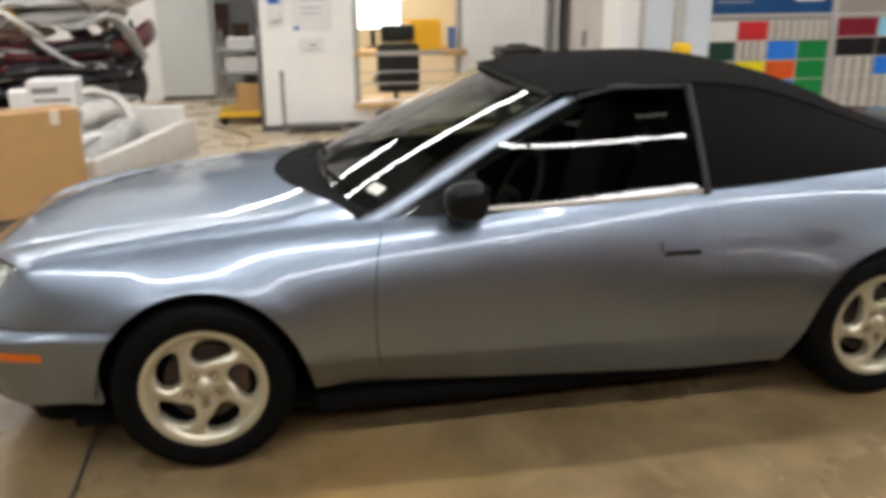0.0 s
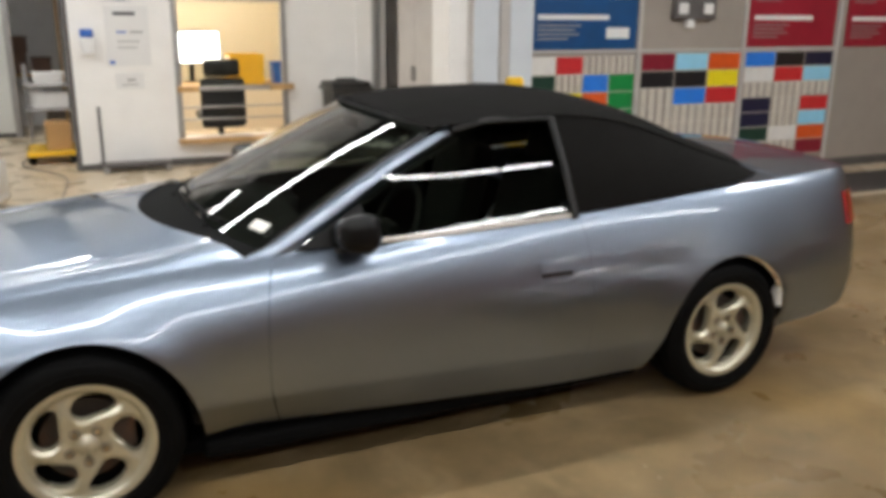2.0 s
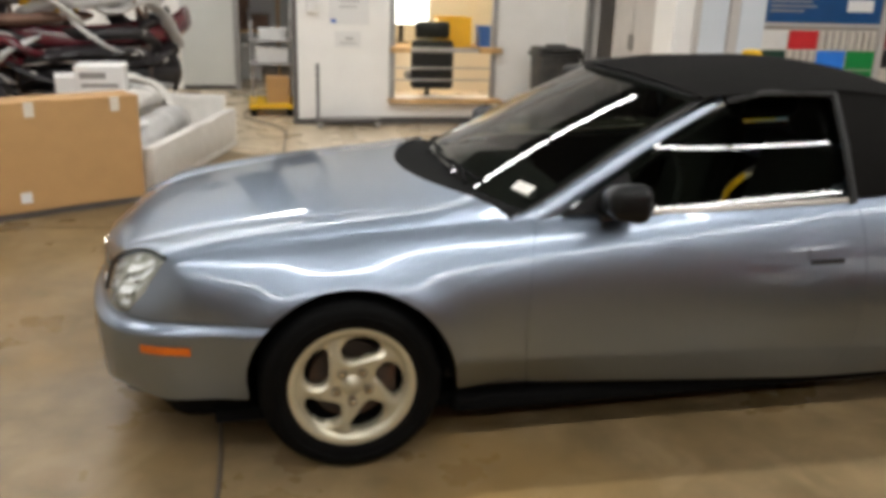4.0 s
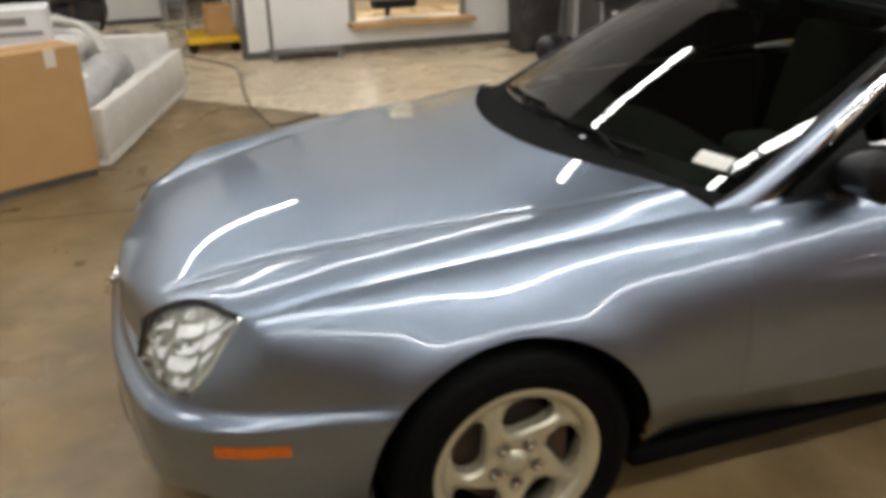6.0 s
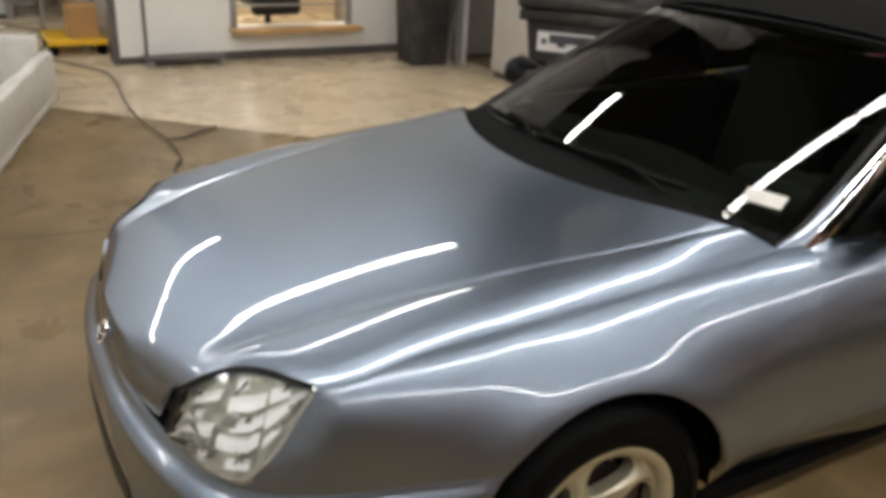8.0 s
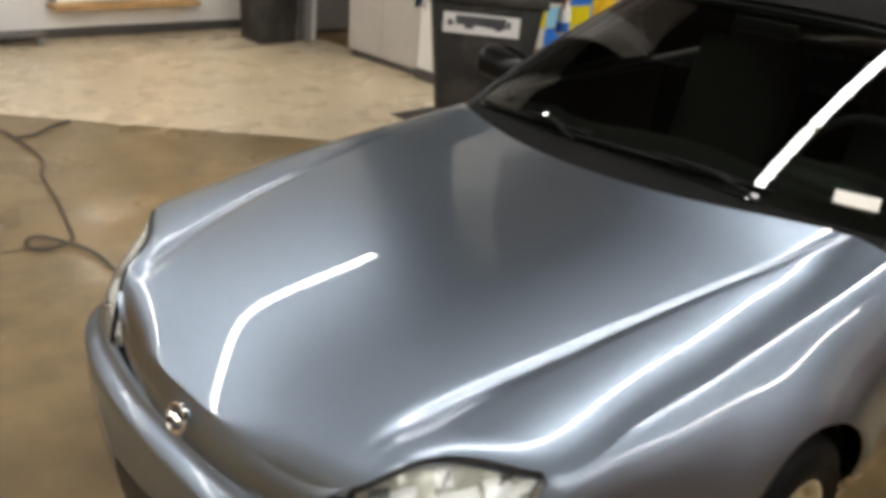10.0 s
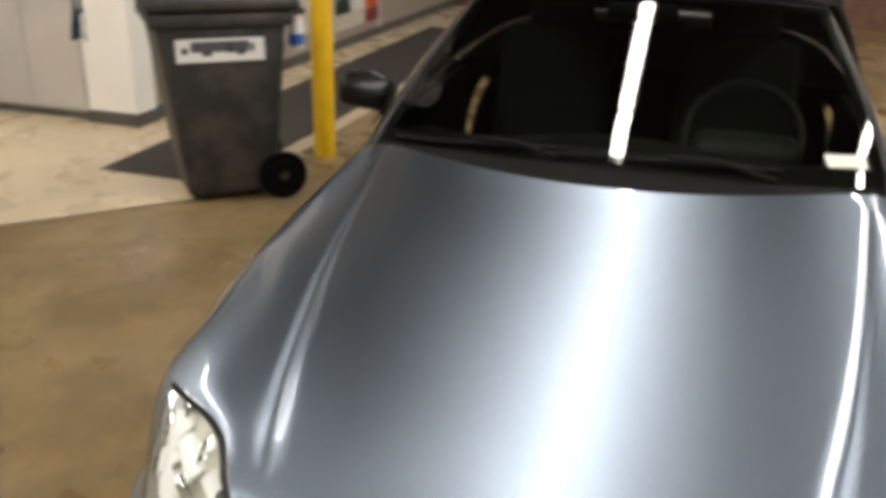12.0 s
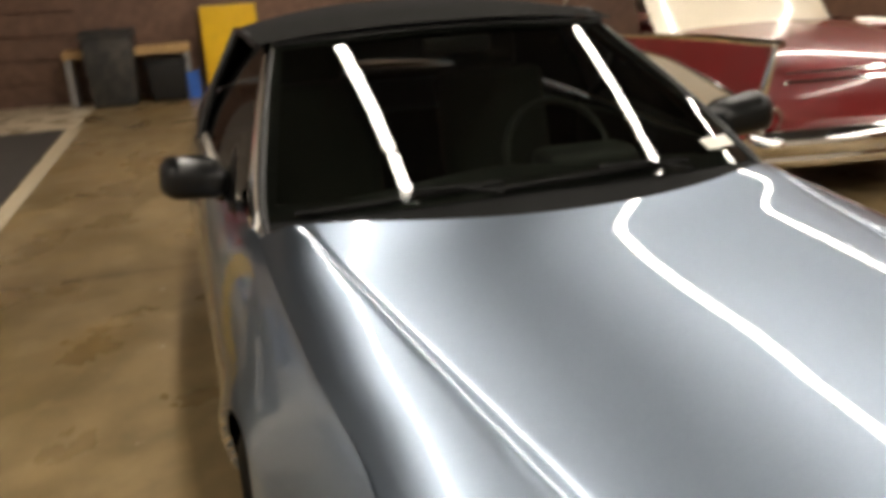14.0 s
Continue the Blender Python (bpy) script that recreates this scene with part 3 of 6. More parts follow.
def light_bars(lens, s):
    """Slanted reflector steps in rows; their white stands in for reflected lamp glints."""
    rows = [(2.95, 3.42, 0.66, 0.10), (3.46, 3.70, 0.66, 0.13), (2.98, 3.40, 0.49, 0.09), (3.42, 3.90, 0.42, 0.17), (2.10, 2.62, 0.58, 0.08), (2.14, 2.74, 0.40, 0.12),
            (2.80, 3.36, 0.31, 0.12), (2.92, 3.24, 0.13, 0.07), (2.52, 2.66, 0.10, 0.22), (3.05, 3.20, 0.83, 0.08), (2.50, 2.86, 0.76, 0.07), (3.40, 3.60, 0.24, 0.09)]
    for p0, p1, z0, dz0 in rows:
        verts = []
        for k in range(5):
            p = p0 + (p1 - p0) * k / 4
            a, b = lens_low(p), lamp_high(p)
            for dz, off in ((0.0, -0.007), (dz0 * 0.5, -0.009), (dz0, -0.016), (dz0 * 0.95, -0.026)):
                verts.append(skin(p, a + (b - a) * min(0.97, z0 + dz), off) * np.array((1, -s, 1)))
        mesh_of("light_bar", verts, grid_faces(5, 4, flip=s > 0), GLINT_WHITE, lens)
    # small sparkling steps between them
    rnd = random.Random(11)
    for k in range(26):
        p0, z0 = rnd.uniform(2.12, 3.75), rnd.uniform(0.06, 0.90)
        dp, dz, lean, deep = rnd.uniform(0.05, 0.22), rnd.uniform(0.03, 0.07), rnd.uniform(-0.12, 0.12), rnd.uniform(0.004, 0.010)
        verts = []
        for i in range(3):
            p = p0 + dp * i / 2
            a, b = lens_low(p), lamp_high(p)
            for w, off in ((0.0, -deep), (dz * 0.6, -deep - 0.003), (dz, -deep - 0.012)):
                verts.append(skin(p, a + (b - a) * min(0.97, max(0.02, z0 + w + lean * i / 2)), off) * np.array((1, -s, 1)))
        mesh_of("light_bar", verts, grid_faces(3, 3, flip=s > 0), REFLECTOR if k % 3 else LAMP_BOWL, lens)
    pts = [skin(p, lamp_high(p) - 0.001, 0.0) * np.array((1, -s, 1)) for p in np.linspace(2.04, 3.95, 30)]
    part("lamp_seal", tube_bm(pts, 0.0055, 6), BLACK, lens, smooth=True)


FACET = material("lamp_facet", (0.66, 0.66, 0.58), rough=0.3, metal=0.55, grain=0.15, scale=40.0)
# plain white: the tubes' glints are put into the colour
GLINT_WHITE = material("painted_glint_white", (0.97, 0.975, 0.96), rough=0.3, metal=0.0, coat=0.9)


def lens_low(p):
    return min(lamp_low(p), lamp_high(p) - 0.003)


# headlights: a reflector bowl behind a clear cover
for flip in (False, True):
    s = -1 if not flip else 1
    cols = list(np.linspace(2.03, 3.96, 34))
    lens = skin_patch("headlight", cols, lens_low, lamp_high, LENS, car, mirror=flip, nv=14, lip=0.0, label="clear headlight cover over faceted reflectors")
    lens.visible_shadow = False
    skin_patch("reflector", cols, lens_low, lamp_high, LAMP_BOWL, lens, mirror=flip, off=-0.042, nv=14, lip=0.0)
    facets(lens, s)
    light_bars(lens, s)
    skin_patch("lamp_rim", cols, lambda p: lens_low(p) + 0.0005, lambda p: lens_low(p) + 0.008, REFLECTOR, lens, mirror=flip, off=-0.002, nv=3, lip=0.04)
    skin_patch("side_marker", list(np.linspace(p_at(-0.652), p_at(-0.505), 9)), lambda p: 0.430, lambda p: 0.457, AMBER, car, off=0.004, nv=4, lip=0.01, mirror=flip, label="amber side marker lamp")
    skin_patch("tail_lamp", list(np.linspace(16.35, 18.2, 18)), lambda p: 0.70, lambda p: 0.845, RED_LENS, car, off=0.005, nv=6, lip=0.02, mirror=flip, label="red tail lamp")
    # door handle: a black patch painted as the recess's shade, with a flap
    skin_patch("handle_recess", list(np.linspace(p_at(1.628), p_at(1.768), 9)), lambda p: 0.672, lambda p: 0.712, BLACK, car, off=0.0015, nv=5, lip=0.004, mirror=flip)
    skin_patch("door_handle", list(np.linspace(p_at(1.618), p_at(1.778), 9)), lambda p: 0.694, lambda p: 0.732, PAINT, car, off=0.016, nv=6, lip=0.016, mirror=flip)
    # fender liner: a dark barrel in each wheel house
    for xa in (0.0, AXLE):
        verts = []
        for k in range(25):
            t = math.pi * k / 24
            for y in (0.80, 0.62, 0.50, 0.50):
                r = 0.352 if y != 0.50 or len(verts) % 4 == 2 else 0.05
                verts.append((xa + r * math.cos(t), s * y, ARCH_Z - 0.02 + r * math.sin(t)))
        mesh_of("wheel_liner", verts, grid_faces(25, 4), UNDER, car)

for s in (-1, 1):
    part("arch_flap", box_bm(AXLE + 0.300, s * 0.79 - 0.03, 0.37, AXLE + 0.328, s * 0.79 + 0.02, 0.46, 0.01), PAPER, car, "pale plastic flap at the rear of the wheel house")
part("floor_pan", box_bm(-0.45, -0.70, 0.150, 2.60, 0.70, 0.20, 0.005), UNDER, car)
for s in (-1, 1):
    # black rail added under each sill to deepen the car's shadow
    part("frame_rail", box_bm(0.36, min(s * 0.56, s * 0.738), 0.128, 2.20, max(s * 0.56, s * 0.738), 0.206, 0.03, 3), UNDER, car)
part("exhaust_pipe", tube_bm([(0.3, 0.18, 0.135), (1.6, 0.16, 0.13), (2.3, 0.30, 0.15), (2.9, 0.42, 0.20)], 0.03, 10), UNDER, car, smooth=True)


def opening(r, t):
    """Below 0 inside one of the five openings of the wheel, above 0 on the spokes."""
    q = (r - 0.129) / 0.046
    a = (t + math.pi / 5) % (2 * math.pi / 5) - math.pi / 5
    a += 0.17 * q
    return math.sqrt(q * q + abs(a / (0.46 + 0.07 * q)) ** 2.3) * 0.4 - 0.4


def wheel(x, y, turn):
    """Tyre, five swirled spokes, nuts and the brake behind them; the outer face looks to -y."""
    root = new("wheel")
    root.parent = car
    w = 0.195
    prof = [(0.205, -0.010), (0.214, -0.016), (0.235, -0.022), (0.268, -0.024), (0.290, -0.014), (0.302, 0.004), (0.3075, 0.026)]
    groove = []
    for c in (0.055, 0.095, 0.135):
        groove += [(0.308, c - 0.006), (0.301, c - 0.005), (0.301, c + 0.005), (0.308, c + 0.006)]
    tyre = part("tyre", lathe_bm(prof + groove + [(r, w - a) for r, a in prof[::-1]], 64), RUBBER, root, smooth=True)
    part("sidewall_ring", lathe_bm([(0.2515, -0.0222), (0.2545, -0.0262), (0.2575, -0.0240)], 64), RUBBER, tyre, smooth=True)
    rim = part("rim", lathe_bm([(0.196, 0.10), (0.186, 0.03), (0.178, 0.010), (0.183, -0.004), (0.192, -0.010), (0.205, -0.016), (0.214, -0.014), (0.216, -0.006), (0.205, 0.0)], 64), ALLOY, root, smooth=True)
    # spoke face: a dished disc with five swept openings
    nr, na = 46, 300
    grid = []
    for i in range(nr):
        r = 0.040 + 0.148 * i / (nr - 1)
        for k in range(na):
            t = 2 * math.pi * k / na
            g = opening(r, t - turn)
            depth = 0.006 - 0.012 * math.exp(-((r - 0.115) / 0.05) ** 2) + 0.010 * math.exp(-(g / 0.07) ** 2)
            grid.append((r * math.cos(t), depth, r * math.sin(t)))
    bm = bmesh.new()
    vs = [bm.verts.new(q) for q in grid]
    for i in range(nr - 1):
        for k in range(na):
            t, r = 2 * math.pi * (k + 0.5) / na, 0.040 + 0.148 * (i + 0.5) / (nr - 1)
            if opening(r, t - turn) > 0:
                k2 = (k + 1) % na
                bm.faces.new((vs[i * na + k], vs[i * na + k2], vs[(i + 1) * na + k2], vs[(i + 1) * na + k]))
    bmesh.ops.delete(bm, geom=[v for v in bm.verts if not v.link_faces], context="VERTS")
    edges = [e for e in bm.edges if len(e.link_faces) == 1]
    ex = bmesh.ops.extrude_edge_only(bm, edges=edges)
    bmesh.ops.translate(bm, verts=[v for v in ex["geom"] if isinstance(v, bmesh.types.BMVert)], vec=(0, 0.032, 0))
    part("spokes", bm, ALLOY, rim, smooth=True)
    part("hub", lathe_bm([(0.002, -0.004), (0.026, -0.004), (0.031, -0.001), (0.036, 0.006), (0.078, 0.004), (0.084, 0.014)], 40), ALLOY, rim, smooth=True)
    part("hub_cap", lathe_bm([(0.001, -0.010), (0.018, -0.009), (0.024, -0.004)], 28), ALLOY, rim, smooth=True)
    for k in range(5):
        t = turn + 0.80 + 2 * math.pi * k / 5
        c = Matrix.Translation((0.057 * math.cos(t), -0.001, 0.057 * math.sin(t)))
        bm = lathe_bm([(0.0165, 0.006), (0.0165, -0.0), (0.0135, 0.0), (0.0135, 0.006)], 18)
        bmesh.ops.transform(bm, matrix=c, verts=bm.verts)
        part("nut_seat", bm, ALLOY_DARK, rim, smooth=True)
        bm = lathe_bm([(0.001, -0.010), (0.007, -0.010), (0.0095, -0.007), (0.0095, 0.004)], 6)
        bmesh.ops.transform(bm, matrix=c, verts=bm.verts)
        part("wheel_nut", bm, CHROME, rim)
    part("brake_disc", lathe_bm([(0.03, 0.055), (0.138, 0.055), (0.138, 0.075), (0.03, 0.075)], 40), ALLOY_DARK, root, smooth=True)
    bm = box_bm(0.075, 0.030, -0.05, 0.150, 0.085, 0.055, 0.012)
    part("brake_caliper", bm, ALLOY_DARK, root, smooth=True)
    # black disc added so the openings look shaded at the back
    part("dust_shield", lathe_bm([(0.02, 0.095), (0.19, 0.095), (0.195, 0.085)], 40), UNDER, root)
    root.location = (x, y, WHEEL_R)
    if y > 0:
        root.rotation_euler = (0, 0, math.pi)
    return root


for x, t in ((0.0, 1.40), (AXLE, 1.46)):
    wheel(x, -0.806, t)
    wheel(x, 0.806, t + 0.4)

MIRROR_BLACK = material("mirror_housing_black", (0.005, 0.005, 0.005), rough=0.28, spec=0.22, grain=0.2, scale=40.0)
MIRROR_Y = {-1: -0.848, 1: 0.838}
MIRROR_X = {-1: 0.922, 1: 0.905}
for s in (-1, 1):
    # door mirror
    bm = box_bm(-0.100, -0.106, -0.068, 0.046, 0.106, 0.068, 0.048, 5)
    for v in bm.verts:
        c = v.co
        inner = max(0.0, -s * c.y / 0.106)
        front = max(0.0, -c.x / 0.100)
        c.z = c.z * (1 - 0.25 * inner - 0.16 * front) - 0.010 * inner
        c.y *= 1 - 0.14 * front
    bmesh.ops.transform(bm, matrix=Matrix.Translation((MIRROR_X[s], MIRROR_Y[s], 0.924)) @ Matrix.Rotation(s * 0.16, 4, "Z") @ Matrix.Rotation(s * 0.14, 4, "X") @ Matrix.Scale(0.98 if s < 0 else 0.84, 4), verts=bm.verts)
    mir = part("door_mirror", bm, MIRROR_BLACK, car, "black plastic door mirror", smooth=True)
    bm = bmesh.new()
    bmesh.ops.create_circle(bm, cap_ends=True, segments=28, radius=1.0)
    for v in bm.verts:
        v.co = (0.0, 0.082 * math.copysign(abs(v.co.x) ** 0.8, v.co.x), 0.056 * math.copysign(abs(v.co.y) ** 0.7, v.co.y))
    bmesh.ops.transform(bm, matrix=Matrix.Translation((MIRROR_X[s] + 0.048, MIRROR_Y[s], 0.924)) @ Matrix.Rotation(s * 0.16, 4, "Z") @ Matrix.Rotation(s * 0.14, 4, "X") @ Matrix.Scale(0.92, 4), verts=bm.verts)
    part("mirror_glass", bm, MIRROR, mir)
    part("mirror_foot", tube_bm([(MIRROR_X[s] - 0.010, s * 0.76, 0.872), (MIRROR_X[s] - 0.005, s * 0.79, 0.885), (MIRROR_X[s], s * 0.835, 0.912)], [0.044, 0.036, 0.038], 12, flat=0.55), GLOSS_BLACK, mir, smooth=True)
    # black corner plate between the pillar and the glass
    bm = bmesh.new()
    vs = [bm.verts.new(q) for q in ((0.705, s * 0.752, 0.852), (0.985, s * 0.775, 0.866), (0.955, s * 0.712, 0.996))]
    bm.faces.new(vs)
    bmesh.ops.solidify(bm, geom=bm.faces[:], thickness=0.012)
    part("mirror_plate", bm, BLACK, car)

# wipers on the cowl
WIPER = material("wiper_black", (0.006, 0.006, 0.006), rough=0.85, spec=0.2)
for y0, y1, x0 in ((-0.42, 0.16, 0.0), (0.12, 0.62, 0.0)):
    pts = []
    for k in range(9):
        y = y0 + (y1 - y0) * k / 8
        u = y / 0.695
        a, b = np.array(ws_low(u)), np.array(ws_top(u))
        q = a + (b - a) * (0.012 + 0.03 * (1 - k / 8)) + np.array((-0.5, 0, 0.86)) * 0.010
        pts.append(q)
    wp = part("wiper_blade", tube_bm(pts, 0.006, 6), WIPER, car, smooth=True)
    part("wiper_arm", tube_bm([pts[4] + np.array((-0.006, 0, 0.016)), pts[2] + np.array((-0.02, 0, 0.014)), pts[0] + np.array((-0.06, 0.02, -0.01))], 0.006, 6), WIPER, wp, smooth=True)

# cabin
part("cabin_floor", box_bm(0.35, -0.66, 0.24, 2.6, 0.66, 0.28), CABIN, car)
bm = bmesh.new()
rows = []
for u in np.linspace(-1, 1, 21):
    a = np.array(ws_low(u))
    rows.append([bm.verts.new(q) for q in ((a[0] + 0.03, a[1] * 0.96, a[2] - 0.035), (a[0] + 0.22, a[1] * 0.95, a[2] - 0.02), (a[0] + 0.40, a[1] * 0.93, a[2] - 0.045 + 0.02 * math.cos(u * 4)), (a[0] + 0.47, a[1] * 0.93, a[2] - 0.12), (a[0] + 0.42, a[1] * 0.93, 0.45))])
for a, b in zip(rows, rows[1:]):
    for j in range(4):
        bm.faces.new((a[j], b[j], b[j + 1], a[j + 1]))
part("dashboard", bm, CABIN, car, smooth=True)
part("instrument_hood", box_bm(0.92, -0.52, 0.76, 1.10, -0.20, 0.860, 0.04, 3), CABIN, car, smooth=True)
ring = []
for k in range(32):
    t = 2 * math.pi * k / 32
    ring.append(Vector((1.22, -0.36, 0.80)) + Vector((0.185 * math.sin(t) * 0.42, 0.185 * math.cos(t), 0.185 * math.sin(t) * 0.90)))
sw = part("steering_wheel", tube_bm(ring, 0.014, 8, closed=True), CABIN, car, smooth=True)
part("wheel_hub", box_bm(1.17, -0.43, 0.73, 1.22, -0.29, 0.83, 0.02), CABIN, sw, smooth=True)
for s in (-1, 1):
    seat = new("front_seat")
    seat.parent = car
    part("seat_cushion", box_bm(1.25, s * 0.36 - 0.24, 0.33, 1.75, s * 0.36 + 0.24, 0.50, 0.05, 3), SEAT, seat, smooth=True)
    bm = box_bm(-0.06, -0.23, 0.0, 0.06, 0.23, 0.60, 0.05, 3)
    bmesh.ops.transform(bm, matrix=Matrix.Translation((1.74, s * 0.36, 0.45)) @ Matrix.Rotation(0.28, 4, "Y"), verts=bm.verts)
    part("seat_back", bm, SEAT, seat, smooth=True)
    bm = box_bm(-0.05, -0.13, 0.0, 0.05, 0.13, 0.17, 0.04, 3)
    bmesh.ops.transform(bm, matrix=Matrix.Translation((1.92, s * 0.36, 1.02)) @ Matrix.Rotation(0.2, 4, "Y"), verts=bm.verts)
    part("head_rest", bm, SEAT, seat, smooth=True)
    part("door_card", box_bm(0.85, s * 0.74 - 0.02, 0.30, 1.82, s * 0.74 + 0.02, 0.86, 0.01), CABIN, car)
part("rear_bulkhead", box_bm(2.45, -0.60, 0.3, 2.52, 0.60, 0.98, 0.02), CABIN, car)
part("inside_mirror", box_bm(1.16, -0.11, 1.165, 1.185, 0.11, 1.215, 0.01), BLACK, car, smooth=True)
bm = box_bm(-0.021, -0.052, -0.0012, 0.021, 0.052, 0.0012)
a, b = np.array(ws_low(-0.85)), np.array(ws_top(-0.85))
q = a + (b - a) * 0.105 + np.array((-0.5, 0, 0.86)) * (0.014 * 4 * 0.105 * 0.895 + 0.006)
bmesh.ops.transform(bm, matrix=PLACE @ Matrix.Translation(q) @ Matrix.Rotation(0.28, 4, "Z") @ Matrix.Rotation(-0.60, 4, "Y"), verts=bm.verts)
tagged(part("paper_tag", bm, PAPER, None), "small white paper tag lying on the windshield's lower corner", "tag")

# nose badge: a plain bright ring with a bar
bx, bz = -0.858, 0.592
badge = part("nose_badge", tube_bm([(bx + 0.010 * math.sin(t), 0.030 * math.cos(t), bz + 0.024 * math.sin(t)) for t in np.linspace(0, 2 * math.pi, 21)[:-1]], 0.005, 6, closed=True), CHROME, car, smooth=True)
part("badge_bar", box_bm(bx - 0.005, -0.016, bz - 0.005, bx + 0.003, 0.016, bz + 0.005, 0.002), CHROME, badge)


# ---- the workshop ----
WALL = material("white_wall_paint", (0.89, 0.872, 0.84), rough=0.55, grain=0.03, scale=3.0, stain=0.12, stain_scale=1.3, stain_color=(0.68, 0.62, 0.56), bump=0.03)
PANEL_TAN = material("taupe_wall_panel", (0.325, 0.282, 0.243), rough=0.6, grain=0.05, scale=6.0, stain=0.15, stain_scale=1.5)
GREY_DOOR = material("grey_door_paint", (0.52, 0.49, 0.46), rough=0.5, grain=0.04, scale=5.0, stain=0.2, stain_scale=2.0)
DARK_TRIM = material("dark_frame_paint", (0.11, 0.10, 0.095), rough=0.5, grain=0.15, scale=12.0)
CONCRETE = material("worn_concrete", (0.228, 0.160, 0.080), rough=0.34, spec=0.30, grain=0.24, scale=5.0, stain=0.7, stain_scale=1.1, stain_color=(0.145, 0.096, 0.045), bump=0.04, rough_var=0.14)


def floor_patches(m):
    """Rust-brown and olive patches and pale paint drips over the worn concrete."""
    nt = m.node_tree
    sock = nt.nodes["Principled BSDF"].inputs["Base Color"]
    col = sock.links[0].from_socket
    co = nt.nodes.new("ShaderNodeTexCoord").outputs["Object"]
    for sc, lo, hi, amount, color, detail in ((0.55, 0.52, 0.68, 0.66, (0.30, 0.182, 0.056), 6.0), (1.7, 0.50, 0.70, 0.62, (0.118, 0.080, 0.032), 9.0), (3.6, 0.57, 0.70, 0.40, (0.33, 0.245, 0.135), 7.0), (6.0, 0.735, 0.76, 0.45, (0.52, 0.46, 0.38), 3.0)):
        n = nt.nodes.new("ShaderNodeTexNoise")
        n.inputs["Scale"].default_value, n.inputs["Detail"].default_value = sc, detail
        n.inputs["Distortion"].default_value = 0.8
        nt.links.new(co, n.inputs["Vector"])
        r = nt.nodes.new("ShaderNodeMapRange")
        r.inputs[1].default_value, r.inputs[2].default_value, r.inputs[4].default_value = lo, hi, amount
        nt.links.new(n.outputs["Fac"], r.inputs[0])
        x = nt.nodes.new("ShaderNodeMix")
        x.data_type = "RGBA"
        nt.links.new(r.outputs[0], x.inputs[0])
        nt.links.new(col, x.inputs[6])
        x.inputs[7].default_value = (*color, 1)
        col = x.outputs[2]
    nt.links.new(col, sock)


floor_patches(CONCRETE)
LIGHT_FLOOR = material("pale_coated_floor", (0.63, 0.515, 0.355), rough=0.28, spec=0.5, grain=0.04, scale=4.0, stain=0.06, stain_scale=1.6, stain_color=(0.40, 0.32, 0.22), rough_var=0.03)
JOINT = material("floor_joint", (0.10, 0.07, 0.045), rough=0.8, grain=0.2, scale=20.0)
MAT_DARK = material("dark_rubber_mat", (0.040, 0.034, 0.030), rough=0.75, grain=0.25, scale=30.0, stain=0.3, stain_scale=3.0, stain_color=(0.07, 0.06, 0.05), bump=0.2)
BASE = material("dark_baseboard", (0.085, 0.078, 0.072), rough=0.6, grain=0.15, scale=10.0)
CEIL = material("dark_ceiling", (0.03, 0.028, 0.026), rough=0.9, grain=0.15, scale=2.0)
LAMP_WHITE = material("lamp_housing_white", (0.7, 0.69, 0.66), rough=0.5)
STEEL = material("grey_steel", (0.35, 0.34, 0.33), rough=0.45, metal=0.6, grain=0.1, scale=20.0)
YELLOW = material("yellow_paint", (0.83, 0.50, 0.008), rough=0.4, coat=0.3, grain=0.05, scale=8.0, stain=0.25, stain_scale=7.0, stain_color=(0.62, 0.36, 0.02))
BIN_GREY = material("charcoal_bin_plastic", (0.021, 0.021, 0.020), rough=0.55, grain=0.2, scale=15.0, stain=0.7, stain_scale=5.0, stain_color=(0.085, 0.072, 0.058), bump=0.1)
CARD = material("cardboard", (0.50, 0.295, 0.12), rough=0.8, grain=0.05, scale=8.0, stain=0.15, stain_scale=2.0, stain_color=(0.42, 0.24, 0.10))
FOAM = material("white_foam", (0.74, 0.71, 0.66), rough=0.7, grain=0.06, scale=12.0, stain=0.25, stain_scale=4.0, stain_color=(0.5, 0.46, 0.4), bump=0.15)
FILM = material("grey_wrapped_plastic", (0.50, 0.49, 0.47), rough=0.35, grain=0.12, scale=9.0, stain=0.3, stain_scale=6.0, stain_color=(0.3, 0.29, 0.28), bump=0.2)
WOOD = material("pale_wood", (0.50, 0.31, 0.13), rough=0.6, grain=0.18, scale=14.0, stain=0.2, stain_scale=5.0)
BROWN = material("brown_boards", (0.16, 0.085, 0.055), rough=0.6, grain=0.25, scale=8.0, stain=0.3, stain_scale=3.0)
MAROON = material("maroon_paint", (0.16, 0.012, 0.014), rough=0.3, coat=1.0, coat_rough=0.03, grain=0.05, scale=300.0)
CREAM = material("cream_paint", (0.66, 0.58, 0.46), rough=0.35, coat=0.8, coat_rough=0.04, grain=0.03, scale=40.0)
REFLECTION_WHITE = material("reflection_white", (0.68, 0.72, 0.76), rough=0.12, coat=0.6, grain=0.03, scale=4.0)
PRINT = material("print_dark", (0.08, 0.08, 0.09), rough=0.7)
PRINT_WHITE = material("print_white", (0.78, 0.77, 0.75), rough=0.6)
BLUE_SIGN = material("blue_sign", (0.006, 0.066, 0.20), rough=0.35, grain=0.08, scale=6.0, stain=0.2, stain_scale=2.5, stain_color=(0.01, 0.03, 0.09))
RED_SIGN = material("red_sign", (0.30, 0.014, 0.030), rough=0.35, grain=0.08, scale=6.0, stain=0.2, stain_scale=2.5, stain_color=(0.2, 0.01, 0.02))
